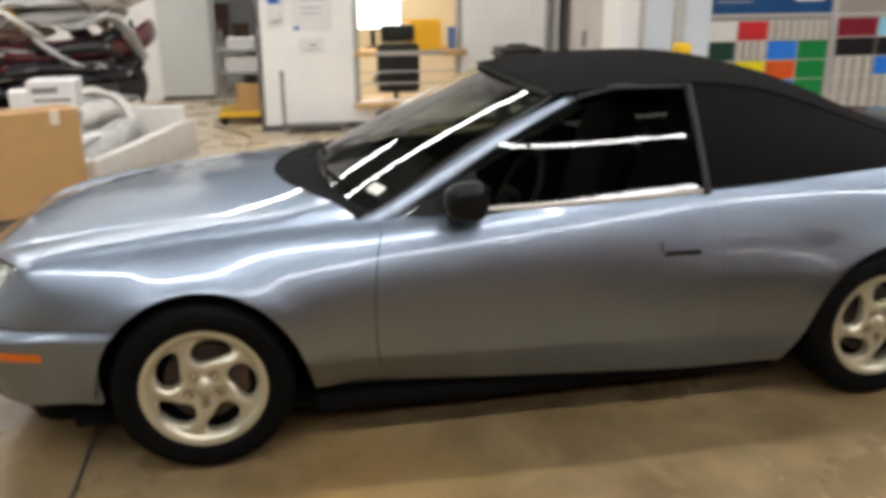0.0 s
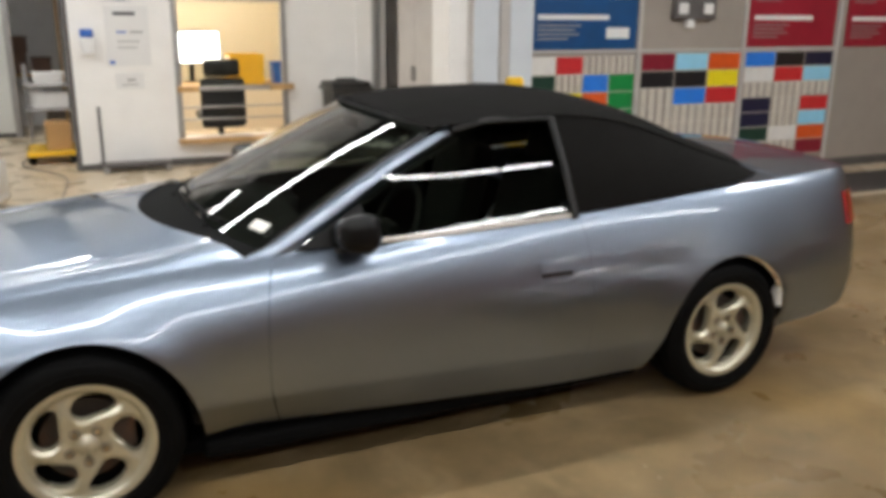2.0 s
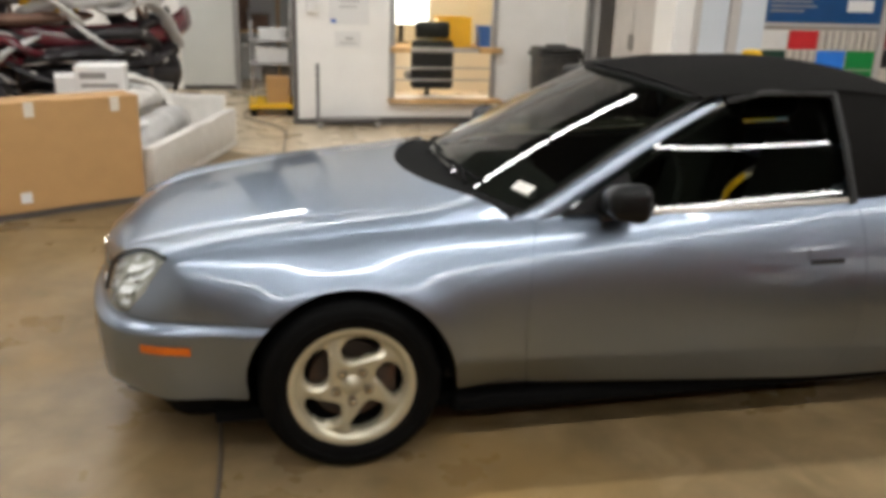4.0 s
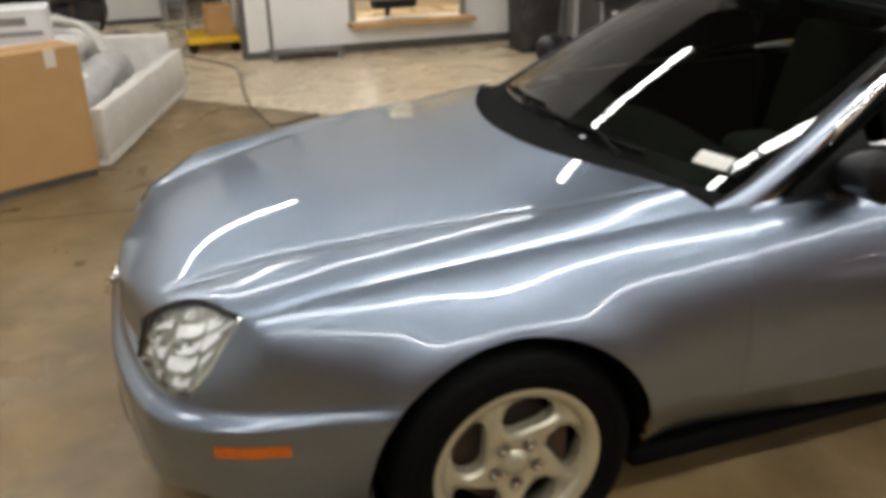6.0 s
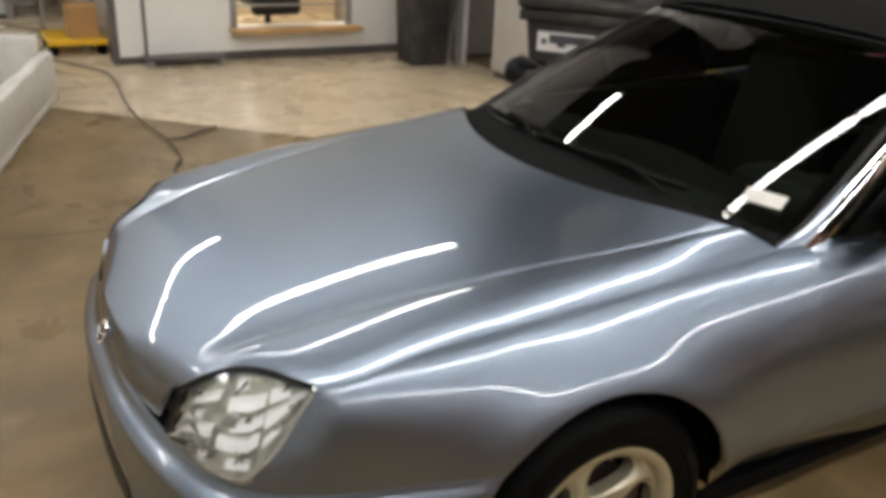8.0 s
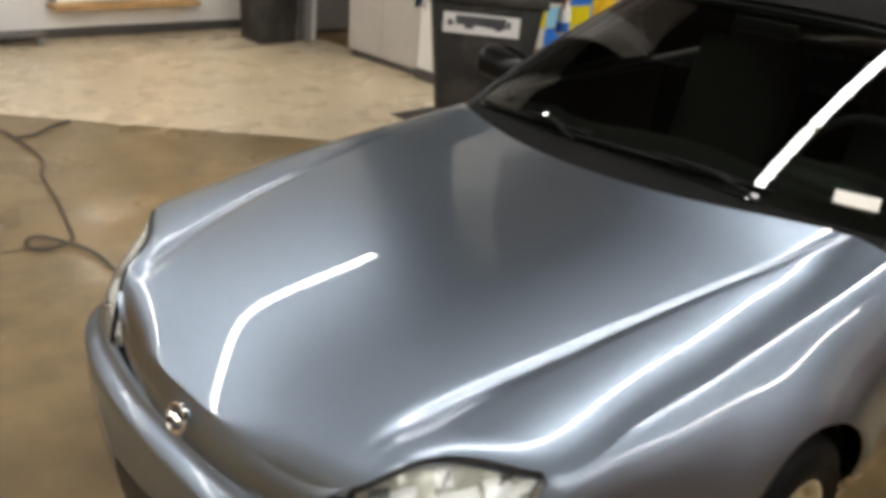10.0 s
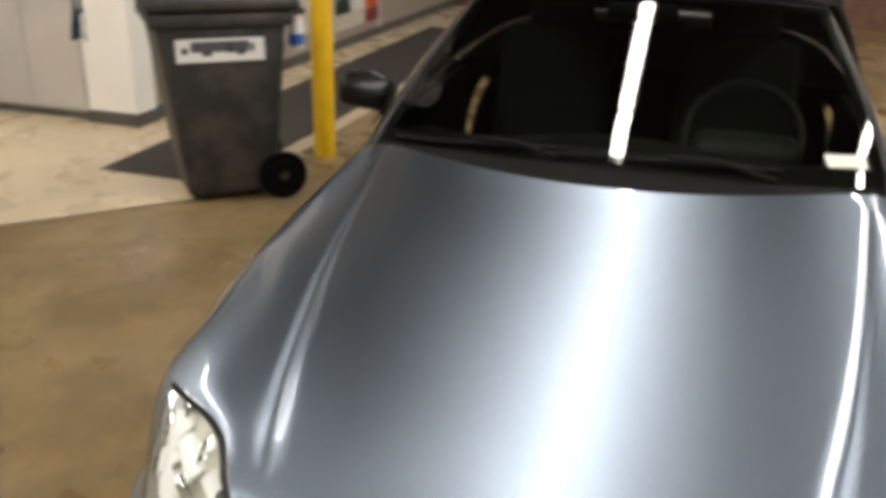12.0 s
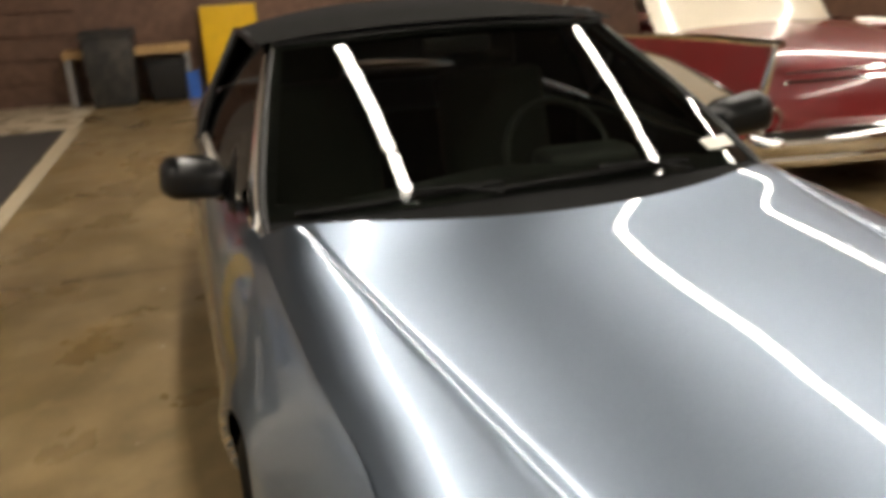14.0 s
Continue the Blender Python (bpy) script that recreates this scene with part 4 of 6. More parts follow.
WINDOW = pane_material("office_pane", (0.92, 0.92, 0.88), 1.4)
TUBE_MAT = material("lit_tube", (1.0, 0.965, 0.90), rough=0.5, emit=TUBE)
WARM_TUBE = material("office_tube", (1.0, 0.90, 0.70), rough=0.5, emit=TUBE * 1.3)


def flat_color(name, c, rough=0.4):
    return material(name, c, rough=rough, grain=0.05, scale=25.0, stain=0.12, stain_scale=9.0)


def setting(name, bm, mat, label, category):
    return tagged(part(name, bm, mat), label, category, kind="structure")


def placed(ob, x, y, z=0.0, turn=0.0):
    ob.matrix_basis = pose(x, y, z, 0, 0, turn)
    return ob


X0, X1, Y0, Y1, CEIL_Z = -6.5, 10.9, -8.0, 12.0, 4.8
setting("floor", box_bm(X0, Y0, -0.1, X1, Y1, 0.0), CONCRETE, "worn tan concrete workshop floor with stains", "floor")
bm = bmesh.new()
bm.faces.new([bm.verts.new((x, y, 0.0045)) for x, y in ((3.3, 2.16), (3.3, 6.2), (3.5, 11.9), (-6.4, 11.9), (-6.4, 9.4), (-0.62, 4.62), (0.35, 3.72), (1.27, 2.90), (1.98, 2.21))])
setting("pale_floor", bm, LIGHT_FLOOR, "pale coated floor beyond the concrete bay", "floor")
for x0, y0, x1, y1 in ((2.99, -0.6, 3.06, 1.95), (-3.4, 2.36, -0.35, 2.05), (6.2, -1.2, 6.2, 2.1)):
    d = Vector((x1 - x0, y1 - y0, 0))
    n = Vector((-d.y, d.x, 0)).normalized() * 0.006
    bm = bmesh.new()
    bm.faces.new([bm.verts.new(q) for q in (Vector((x0, y0, 0.004)) + n, Vector((x0, y0, 0.004)) - n, Vector((x1, y1, 0.004)) - n, Vector((x1, y1, 0.004)) + n)])
    setting("floor_joint", bm, JOINT, "dark sawn joint in the concrete floor", "joint")
setting("ceiling", box_bm(X0, Y0, CEIL_Z, X1, Y1, CEIL_Z + 0.1), CEIL, "dark high workshop ceiling", "ceiling")
setting("wall_west", box_bm(X0 - 0.2, Y0, 0, X0, Y1, CEIL_Z), WALL, "white painted workshop wall", "wall")
setting("wall_east", box_bm(X1, Y0, 0, X1 + 0.2, Y1, CEIL_Z), BROWN, "brown boarded end wall of the bay", "wall")
# unseen wall, coloured brown so the car's flank mirrors something dark
setting("wall_south", box_bm(X0, Y0 - 0.2, 0, X1, Y0, CEIL_Z), BROWN, "unseen side wall of the bay, brown to darken reflections", "wall")
setting("wall_north", box_bm(X0, Y1, 0, X1, Y1 + 0.2, CEIL_Z), WALL, "white painted far wall", "wall")
# office wall round the window opening
WX0, WX1, WZ0, WZ1 = 1.10, 2.30, 0.30, 2.15
bm = box_bm(0.10, 6.02, 0, WX0, 6.20, CEIL_Z)
box_bm(WX1, 6.02, 0, 3.12, 6.20, CEIL_Z, bm=bm)
box_bm(WX0, 6.02, 0, WX1, 6.20, WZ0, bm=bm)
box_bm(WX0, 6.02, WZ1, WX1, 6.20, CEIL_Z, bm=bm)
setting("office_wall", bm, WALL, "white office wall with a large window opening", "wall")
setting("office_side_wall", box_bm(0.10, 6.20, 0, 0.25, 9.0, CEIL_Z), WALL, "white side wall of the office", "wall")
setting("office_back_wall", box_bm(0.25, 8.8, 0, 3.4, 9.0, CEIL_Z), CREAM, "cream back wall inside the office", "wall")
setting("office_inner_wall", box_bm(3.25, 6.20, 0, 3.4, 8.8, CEIL_Z), CREAM, "cream inner wall of the office", "wall")
setting("office_ceiling", box_bm(0.25, 6.20, 2.7, 3.25, 8.8, 2.8), CREAM, "cream office ceiling", "ceiling")
setting("baseboard", box_bm(0.42, 5.995, 0, 3.0, 6.018, 0.085), BASE, "dark scuffed baseboard", "baseboard")
setting("baseboard", box_bm(0.085, 5.995, 0, 0.42, 6.018, 0.07), BASE, "dark scuffed baseboard", "baseboard")
setting("door_jamb", box_bm(0.045, 6.03, 0, 0.098, 6.20, 2.3), DARK_TRIM, "dark steel door jamb", "jamb")
setting("wall_rear", box_bm(X0, 9.0, 0, -1.36, 9.2, CEIL_Z), WALL, "white painted wall behind the parts", "wall")
setting("wall_rear", box_bm(-0.58, 9.0, 2.3, 0.10, 9.2, CEIL_Z), WALL, "white wall above the passage", "wall")
d1 = tagged(new("door_1"), "pale grey steel door standing in the rear wall", "door", kind="structure")
part("door_leaf", box_bm(-1.36, 8.94, 0.06, -0.66, 9.0, 2.25, 0.006), material("pale_door_paint", (0.62, 0.63, 0.60), rough=0.4, grain=0.03, scale=4.0, stain=0.15, stain_scale=2.0), d1)
part("door_frame", box_bm(-0.66, 8.92, 0.0, -0.58, 9.05, 2.3, 0.006), STEEL, d1)
part("threshold", box_bm(-1.36, 8.93, 0.0, -0.66, 9.0, 0.058), BASE, d1)
setting("partition_end", box_bm(3.10, 3.34, 0.09, 3.32, 3.72, CEIL_Z, 0.004), WALL, "white end of a partition wall", "wall")
setting("baseboard", box_bm(3.088, 3.33, 0, 3.33, 3.73, 0.088), BASE, "dark baseboard round the partition's end", "baseboard")
setting("swatch_wall", box_bm(3.33, 3.36, 0.10, X1, 3.56, CEIL_Z), PANEL_TAN, "taupe panelled wall with paint swatches", "wall")
setting("baseboard", box_bm(3.34, 3.35, 0, X1, 3.56, 0.098), BASE, "dark baseboard under the swatch wall", "baseboard")
setting("recess_wall", box_bm(3.12, 5.25, 0, 3.20, 6.02, CEIL_Z), WALL, "white return wall beside the recess", "wall")
setting("recess_back", box_bm(3.20, 5.68, 0, 6.0, 5.80, CEIL_Z), GREY_DOOR, "grey wall at the back of the recess", "wall")
setting("recess_post", box_bm(3.06, 5.20, 0, 3.118, 5.30, 2.4, 0.004), STEEL, "grey steel corner post", "post")
setting("mat", box_bm(2.22, 2.20, 0.0, 8.45, 2.98, 0.012, 0.004), MAT_DARK, "long dark rubber mat along the wall", "mat")
bm = bmesh.new()
bm.faces.new([bm.verts.new((x, y, 0.006)) for x, y in ((2.6, 2.08), (8.5, 2.02), (8.5, 2.18), (2.6, 2.19))])
setting("floor_line", bm, flat_color("worn_cream_line", (0.50, 0.41, 0.28), 0.5), "worn cream painted line beside the mat", "line")
bm = bmesh.new()
bm.faces.new([bm.verts.new((x, y, 0.0045)) for x, y in ((3.31, 3.0), (10.8, 3.0), (10.8, 3.35), (3.31, 3.35))])
setting("floor_strip", bm, LIGHT_FLOOR, "pale floor strip under the swatch wall", "floor")
bm = bmesh.new()
bm.faces.new([bm.verts.new((x, y, 0.0055)) for x, y in ((8.5, 2.1), (10.8, 2.0), (10.8, 2.99), (8.5, 2.99))])
setting("floor_strip", bm, LIGHT_FLOOR, "pale floor strip under the swatch wall", "floor")

# ceiling lamps: rows of fluorescent fittings along the bay
LAMP_Z = 3.85


def ceiling_lamp():
    lamp = tagged(new("ceiling_lamp"), "white fluorescent ceiling lamp hanging lit from wires", "lamp", group="ceiling lamps")
    part("lamp_housing", box_bm(-0.60, -0.075, 0.03, 0.60, 0.075, 0.09, 0.01), LAMP_WHITE, lamp)
    part("tube", box_bm(-0.588, -0.055, 0.0, 0.588, 0.055, 0.028, 0.01), TUBE_MAT, lamp)
    for x in (-0.4, 0.4):
        part("wire", tube_bm([(x, 0, 0.088), (x, 0, CEIL_Z - LAMP_Z)], 0.004, 5), STEEL, lamp)
    return lamp


first = None
for y, end, n in ((0.12, 9.15, 11), (-2.95, 9.15, 11), (-6.0, 9.15, 11), (3.57, 1.78, 6), (6.47, -0.40, 4)):
    for k in range(n):
        m = pose(end - 0.61 - 1.22 * k, y, LAMP_Z)
        if first is None:
            first = ceiling_lamp()
            first.matrix_basis = m
        else:
            copy_thing(first, m)
office_lamp = tagged(new("office_lamp"), "lit warm ceiling lamp inside the office", "lamp")
part("tube", box_bm(-0.6, -0.15, 0, 0.6, 0.15, 0.04, 0.01), WARM_TUBE, office_lamp)
part("lamp_housing", box_bm(-0.62, -0.17, 0.042, 0.62, 0.17, 0.08, 0.01), LAMP_WHITE, office_lamp)
placed(office_lamp, 1.5, 7.6, 2.62)

# ---- office window and what stands round it ----
w1 = tagged(new("window_1"), "office window with a grey frame and guard rails", "window", kind="structure")
for a in ((WX0, 5.99, WZ0, WX0 + 0.055, 6.06, WZ1), (WX1 - 0.055, 5.99, WZ0, WX1, 6.06, WZ1), (WX0 + 0.055, 5.99, WZ1 - 0.06, WX1 - 0.055, 6.06, WZ1), (WX0 + 0.055, 5.99, 0.80, WX1 - 0.055, 6.05, 0.845), (WX0 - 0.03, 5.985, 1.74, WX1 + 0.03, 6.055, 1.79)):
    part("window_frame", box_bm(*a, 0.006), STEEL, w1)
pane = part("pane", box_bm(WX0 + 0.05, 6.02, 0.84, WX1 - 0.05, 6.028, 1.75), WINDOW, w1)
pane.visible_shadow = False
for z in (0.50, 0.63):
    part("guard_rail", tube_bm([(WX0 + 0.03, 5.985, z), (WX1 - 0.03, 5.985, z)], 0.011, 8), STEEL, w1, smooth=True)
part("window_sill", box_bm(WX0 - 0.02, 5.82, 0.255, WX1 + 0.06, 6.02, 0.295, 0.006), WOOD, w1, "pale wooden sill")
part("sill_block", box_bm(WX1 - 0.20, 5.90, 0.80, WX1 + 0.05, 6.015, 0.86, 0.004), WOOD, w1)
part("sill_block", box_bm(WX0 + 0.0, 5.90, 0.80, WX0 + 0.22, 6.015, 0.86, 0.004), WOOD, w1)


def office_chair():
    c = tagged(new("office_chair"), "black office chair with a rounded back behind the window", "chair")
    bm = box_bm(-0.25, -0.05, 0.36, 0.25, 0.05, 0.92, 0.05, 3)
    for v in bm.verts:
        v.co.x *= 1.0 - 0.25 * max(0, abs(v.co.z - 0.62) - 0.2)
    part("backrest", bm, BLACK, c, smooth=True)
    part("head_rest", box_bm(-0.20, -0.02, 0.925, 0.20, 0.06, 1.12, 0.04, 3), BLACK, c, smooth=True)
    part("seat", box_bm(-0.25, 0.05, 0.42, 0.25, 0.52, 0.52, 0.04, 3), BLACK, c, smooth=True)
    part("stem", tube_bm([(0, 0.28, 0.06), (0, 0.28, 0.43)], 0.03, 10), BLACK, c, smooth=True)
    for k in range(5):
        t = 2 * math.pi * k / 5
        part("leg", tube_bm([(0, 0.28, 0.08), (0.28 * math.cos(t), 0.28 + 0.28 * math.sin(t), 0.03)], 0.025, 6), BLACK, c, smooth=True)
    return c


placed(office_chair(), 1.63, 6.30, 0.0)
desk = tagged(new("desk"), "pale office desk behind the window", "desk")
part("desk_top", box_bm(-1.25, -0.35, 0.72, 1.25, 0.35, 0.76, 0.005), WOOD, desk)
for x in (-1.2, 1.2):
    part("leg", box_bm(x - 0.03, -0.33, 0, x + 0.03, 0.33, 0.718), STEEL, desk)
placed(desk, 1.72, 7.6)


def crate(mat, sx, sy, sz, label, x, y, z, turn=0.0, name="crate"):
    c = tagged(new(name), label, name.replace("_", " "))
    t = 0.012
    bm = box_bm(-sx / 2, -sy / 2, 0, sx / 2, sy / 2, t)
    for a in ((-sx / 2, -sy / 2, t, sx / 2, -sy / 2 + t, sz), (-sx / 2, sy / 2 - t, t, sx / 2, sy / 2, sz), (-sx / 2, -sy / 2 + t, t, -sx / 2 + t, sy / 2 - t, sz), (sx / 2 - t, -sy / 2 + t, t, sx / 2, sy / 2 - t, sz)):
        box_bm(*a, bm=bm)
    part("body", bm, mat, c)
    for a in ((-sx / 2 - 0.012, -sy / 2 - 0.012, sz, sx / 2 + 0.012, -sy / 2 + t, sz + 0.02), (-sx / 2 - 0.012, sy / 2 - t, sz, sx / 2 + 0.012, sy / 2 + 0.012, sz + 0.02)):
        part("rim", box_bm(*a, 0.003), mat, c)
    return placed(c, x, y, z, turn)


C_YELLOW, C_BLUE, C_RED = flat_color("yellow_plastic", (0.80, 0.46, 0.01)), flat_color("blue_plastic", (0.03, 0.13, 0.5)), flat_color("red_plastic", (0.45, 0.04, 0.02))
crate(C_YELLOW, 0.42, 0.34, 0.34, "yellow plastic crate on the office desk", 2.10, 7.45, 0.76)
crate(C_BLUE, 0.14, 0.2, 0.24, "small blue plastic bin on the desk", 2.50, 7.40, 0.76)
crate(C_RED, 0.22, 0.2, 0.16, "small red box on the desk", 1.10, 7.48, 0.76)
crate(flat_color("olive_plastic", (0.16, 0.12, 0.04)), 0.3, 0.25, 0.30, "olive box on the office desk", 0.92, 7.75, 0.76)
# added glowing panel; stands in for a bright patch behind the window
bright_panel = tagged(new("monitor"), "glowing white panel on the desk, standing in for a bright patch", "monitor")
part("screen", box_bm(-0.36, -0.012, 0.24, 0.36, 0.0, 0.62), material("lit_patch", (0.95, 0.97, 1.0), emit=3.0), bright_panel)
part("case", box_bm(-0.38, 0.002, 0.22, 0.38, 0.04, 0.64, 0.01), BLACK, bright_panel)
part("stand", box_bm(-0.10, -0.06, 0.0, 0.10, 0.10, 0.015), BLACK, bright_panel)
part("neck", box_bm(-0.03, 0.01, 0.014, 0.03, 0.035, 0.22), BLACK, bright_panel)
placed(bright_panel, 1.50, 7.80, 0.76, 6)


def sheet(name, x0, x1, z0, z1, y, mat, label, category, bars, ink):
    """A flat notice on a wall that faces -y; bars are (x, z, w, h) in shares of its size."""
    s = tagged(new(name), label, category)
    part("board", box_bm(0, -0.012, 0, x1 - x0, 0, z1 - z0, 0.002), mat, s)
    w, h = x1 - x0, z1 - z0
    for bx, bz, bw, bh, m in bars:
        part("print_bar", box_bm(bx * w, -0.015, bz * h, (bx + bw) * w, -0.0125, (bz + bh) * h), m or ink, s)
    return placed(s, x0, y, z0)


sheet("whiteboard", 0.44, 0.87, 1.08, 1.68, 6.016, PRINT_WHITE, "white notice board with faint printed lines", "notice board",
      [(0.2, 0.84, 0.5, 0.06, PRINT), (0.05, 0.03, 0.12, 0.06, C_BLUE), (0.25, 0.55, 0.22, 0.03, C_BLUE), (0.55, 0.55, 0.3, 0.03, None), (0.25, 0.4, 0.5, 0.02, None), (0.25, 0.3, 0.45, 0.02, None)], STEEL)
sheet("notice", 0.50, 0.78, 0.84, 1.01, 6.016, PRINT_WHITE, "small white paper notice on the wall", "notice", [(0.4, 0.5, 0.3, 0.12, None), (0.2, 0.25, 0.6, 0.06, None)], STEEL)
sheet("notice", 0.42, 0.72, 1.72, 1.98, 6.016, PRINT_WHITE, "white paper notice pinned above the board", "notice", [(0.4, 0.05, 0.4, 0.8, flat_color("grey_blue_print", (0.35, 0.42, 0.45)))], STEEL)
disp = tagged(new("soap_dispenser"), "white wall dispenser with a blue cap", "dispenser")
part("body", box_bm(-0.06, -0.10, 0, 0.06, 0, 0.17, 0.015, 2), PRINT_WHITE, disp, smooth=True)
part("cap", box_bm(-0.062, -0.102, 0.172, 0.062, 0, 0.25, 0.015, 2), C_BLUE, disp, smooth=True)
placed(disp, 0.26, 6.018, 1.20)
# push dolly with an upright bar, parked at the wall
dolly = tagged(new("dolly"), "low dark steel dolly with an upright handle bar", "dolly")
part("deck", box_bm(-0.02, -0.12, 0.07, 0.70, 0.06, 0.10, 0.008), DARK_TRIM, dolly)
part("handle_bar", tube_bm([(0.02, -0.02, 0.10), (0.02, -0.02, 0.68)], 0.016, 8), DARK_TRIM, dolly, smooth=True)
for x, y in ((0.04, -0.09), (0.66, -0.09), (0.04, 0.03), (0.66, 0.03)):
    bm = lathe_bm([(0.001, -0.015), (0.03, -0.015), (0.034, 0), (0.03, 0.015), (0.001, 0.015)], 16)
    bmesh.ops.translate(bm, verts=bm.verts, vec=(x, y, 0.034))
    part("caster", bm, STEEL, dolly, smooth=True)
placed(dolly, 0.28, 5.88)


def slim_bin(x, y, h, label, w=0.36, d=0.36, mat=None, turn=0.0):
    b = tagged(new("waste_bin"), label, "bin", group="tall dark bins")
    bm = box_bm(-w / 2, -d / 2, 0, w / 2, d / 2, h * 0.9, 0.03, 3)
    for v in bm.verts:
        k = 0.86 + 0.14 * v.co.z / (h * 0.9)
        v.co.x, v.co.y = v.co.x * k, v.co.y * k
    part("body", bm, mat or BIN_GREY, b, smooth=True)
    part("rim", box_bm(-w / 2 - 0.02, -d / 2 - 0.02, h * 0.885, w / 2 + 0.02, d / 2 + 0.02, h * 0.93, 0.012, 2), mat or BIN_GREY, b, smooth=True)
    part("lid", box_bm(-w / 2 - 0.005, -d / 2 - 0.005, h * 0.932, w / 2 + 0.005, d / 2 + 0.005, h * 0.985, 0.02, 3), mat or BIN_GREY, b, smooth=True)
    part("lid_handle", box_bm(-w * 0.25, -0.03, h * 0.986, w * 0.25, 0.03, h * 1.02, 0.01), mat or BIN_GREY, b, smooth=True)
    return placed(b, x, y, 0, turn)


slim_bin(2.80, 5.42, 0.93, "tall black plastic waste bin beside the office wall", 0.44, 0.40)

# grey cabinet in the recess
cab = tagged(new("metal_cabinet"), "tall grey sheet-metal cabinet against the partition", "cabinet")
part("body", box_bm(0, 0, 0.06, 0.9, 0.92, 2.1, 0.006), GREY_DOOR, cab)
part("plinth", box_bm(0.02, 0.02, 0, 0.88, 0.90, 0.058), BASE, cab)
for y0, y1 in ((0.012, 0.455), (0.465, 0.908)):
    dr = part("cabinet_door", box_bm(-0.016, y0, 0.08, -0.001, y1, 2.08, 0.004), GREY_DOOR, cab)
    part("handle", box_bm(-0.036, 0.42 if y0 < 0.1 else 0.49, 1.0, -0.017, 0.435 if y0 < 0.1 else 0.505, 1.14, 0.003), STEEL, dr)
placed(cab, 3.13, 3.735)
d2 = tagged(new("door_2"), "grey door at the back of the recess", "door", kind="structure")
part("door_leaf", box_bm(3.36, 5.63, 0.01, 4.16, 5.675, 2.1, 0.004), GREY_DOOR, d2)
for x in (3.30, 4.165):
    part("door_frame", box_bm(x, 5.62, 0, x + 0.055, 5.678, 2.16, 0.004), DARK_TRIM, d2)
cl = tagged(new("cloth"), "dark blue cloth hanging from the cabinet edge", "cloth")
bm = bmesh.new()
rows = []
for i in range(7):
    z = 0.98 - 0.40 * i / 6
    rows.append([bm.verts.new((3.098 + 0.012 * math.sin(3 * j + i), 3.66 + 0.025 * j * (0.8 + 0.06 * i), z - 0.015 * abs(j - 2))) for j in range(5)])
for a, b in zip(rows, rows[1:]):
    for j in range(4):
        bm.faces.new((a[j], a[j + 1], b[j + 1], b[j]))
bmesh.ops.solidify(bm, geom=bm.faces[:], thickness=0.006)
part("fabric", bm, flat_color("blue_cloth", (0.02, 0.05, 0.10), 0.9), cl, smooth=True)

# ---- the swatch wall ----
INK = {"w": (0.74, 0.72, 0.68), "r": (0.55, 0.025, 0.03), "d": (0.22, 0.015, 0.03), "b": (0.03, 0.20, 0.72), "l": (0.32, 0.66, 0.86), "o": (0.68, 0.10, 0.015),
       "k": (0.012, 0.012, 0.014), "y": (0.82, 0.68, 0.01), "g": (0.01, 0.22, 0.05), "f": (0.012, 0.045, 0.03), "n": (0.012, 0.014, 0.045)}
INK = {k: flat_color("swatch_" + k, c, 0.3) for k, c in INK.items()}
RACK = material("cream_rack", (0.60, 0.55, 0.47), rough=0.6, grain=0.08, scale=10.0)


def swatch_panel(x0, x1, z1, rows, label, rh=0.168):
    """A board of colour sheets and cream slotted racks; s marks a slotted field."""
    n = len(rows)
    z0 = z1 - n * rh
    w = (x1 - x0) / max(len(r) for r in rows)
    s = tagged(new("swatch_board"), label, "swatch board", group="swatch boards")
    part("backing", box_bm(0, -0.015, 0, x1 - x0, 0, z1 - z0), RACK, s)
    for i, r in enumerate(rows):
        for j, c in enumerate(r):
            a, b = j * w + 0.006, (j + 1) * w - 0.006
            lo, hi = z1 - z0 - (i + 1) * rh + 0.005, z1 - z0 - i * rh - 0.005
            if c == "s":
                for k in range(4):
                    xa = a + (b - a) * k / 4
                    part("slat", box_bm(xa + 0.006, -0.035, lo, xa + (b - a) / 4 - 0.028, -0.0155, hi, 0.003, 1), RACK, s)
                part("slot_back", box_bm(a, -0.0175, lo, b, -0.0155, hi), PANEL_TAN, s)
            else:
                part("color_sheet", box_bm(a, -0.022, lo, b, -0.0155, hi, 0.002, 1), INK[c], s)
    return placed(s, x0, 3.358, z0)


swatch_panel(3.88, 5.05, 1.255, ["wrss", "fsbg", "syog", "rwbg", "ylyb", "wbyr"], "board of coloured paint sheets and cream racks")
swatch_panel(5.12, 6.33, 1.272, ["dlo", "kky", "sbr", "sss", "sss", "sss"], "board of paint sheets over cream slotted racks")
swatch_panel(6.40, 7.60, 1.275, ["bkn", "wrl", "sss", "nsr", "nsl", "fwo", "ssd"], "board of coloured paint sheets in cream racks", 0.155)
for x in (5.085, 6.365, 7.64):
    setting("panel_strip", box_bm(x - 0.02, 3.335, 0.1, x + 0.02, 3.359, 2.6), GREY_DOOR, "narrow cover strip between wall panels", "strip")
setting("trim", box_bm(3.9, 3.34, 1.285, 7.62, 3.359, 1.31), GREY_DOOR, "horizontal cover strip on the wall", "strip")


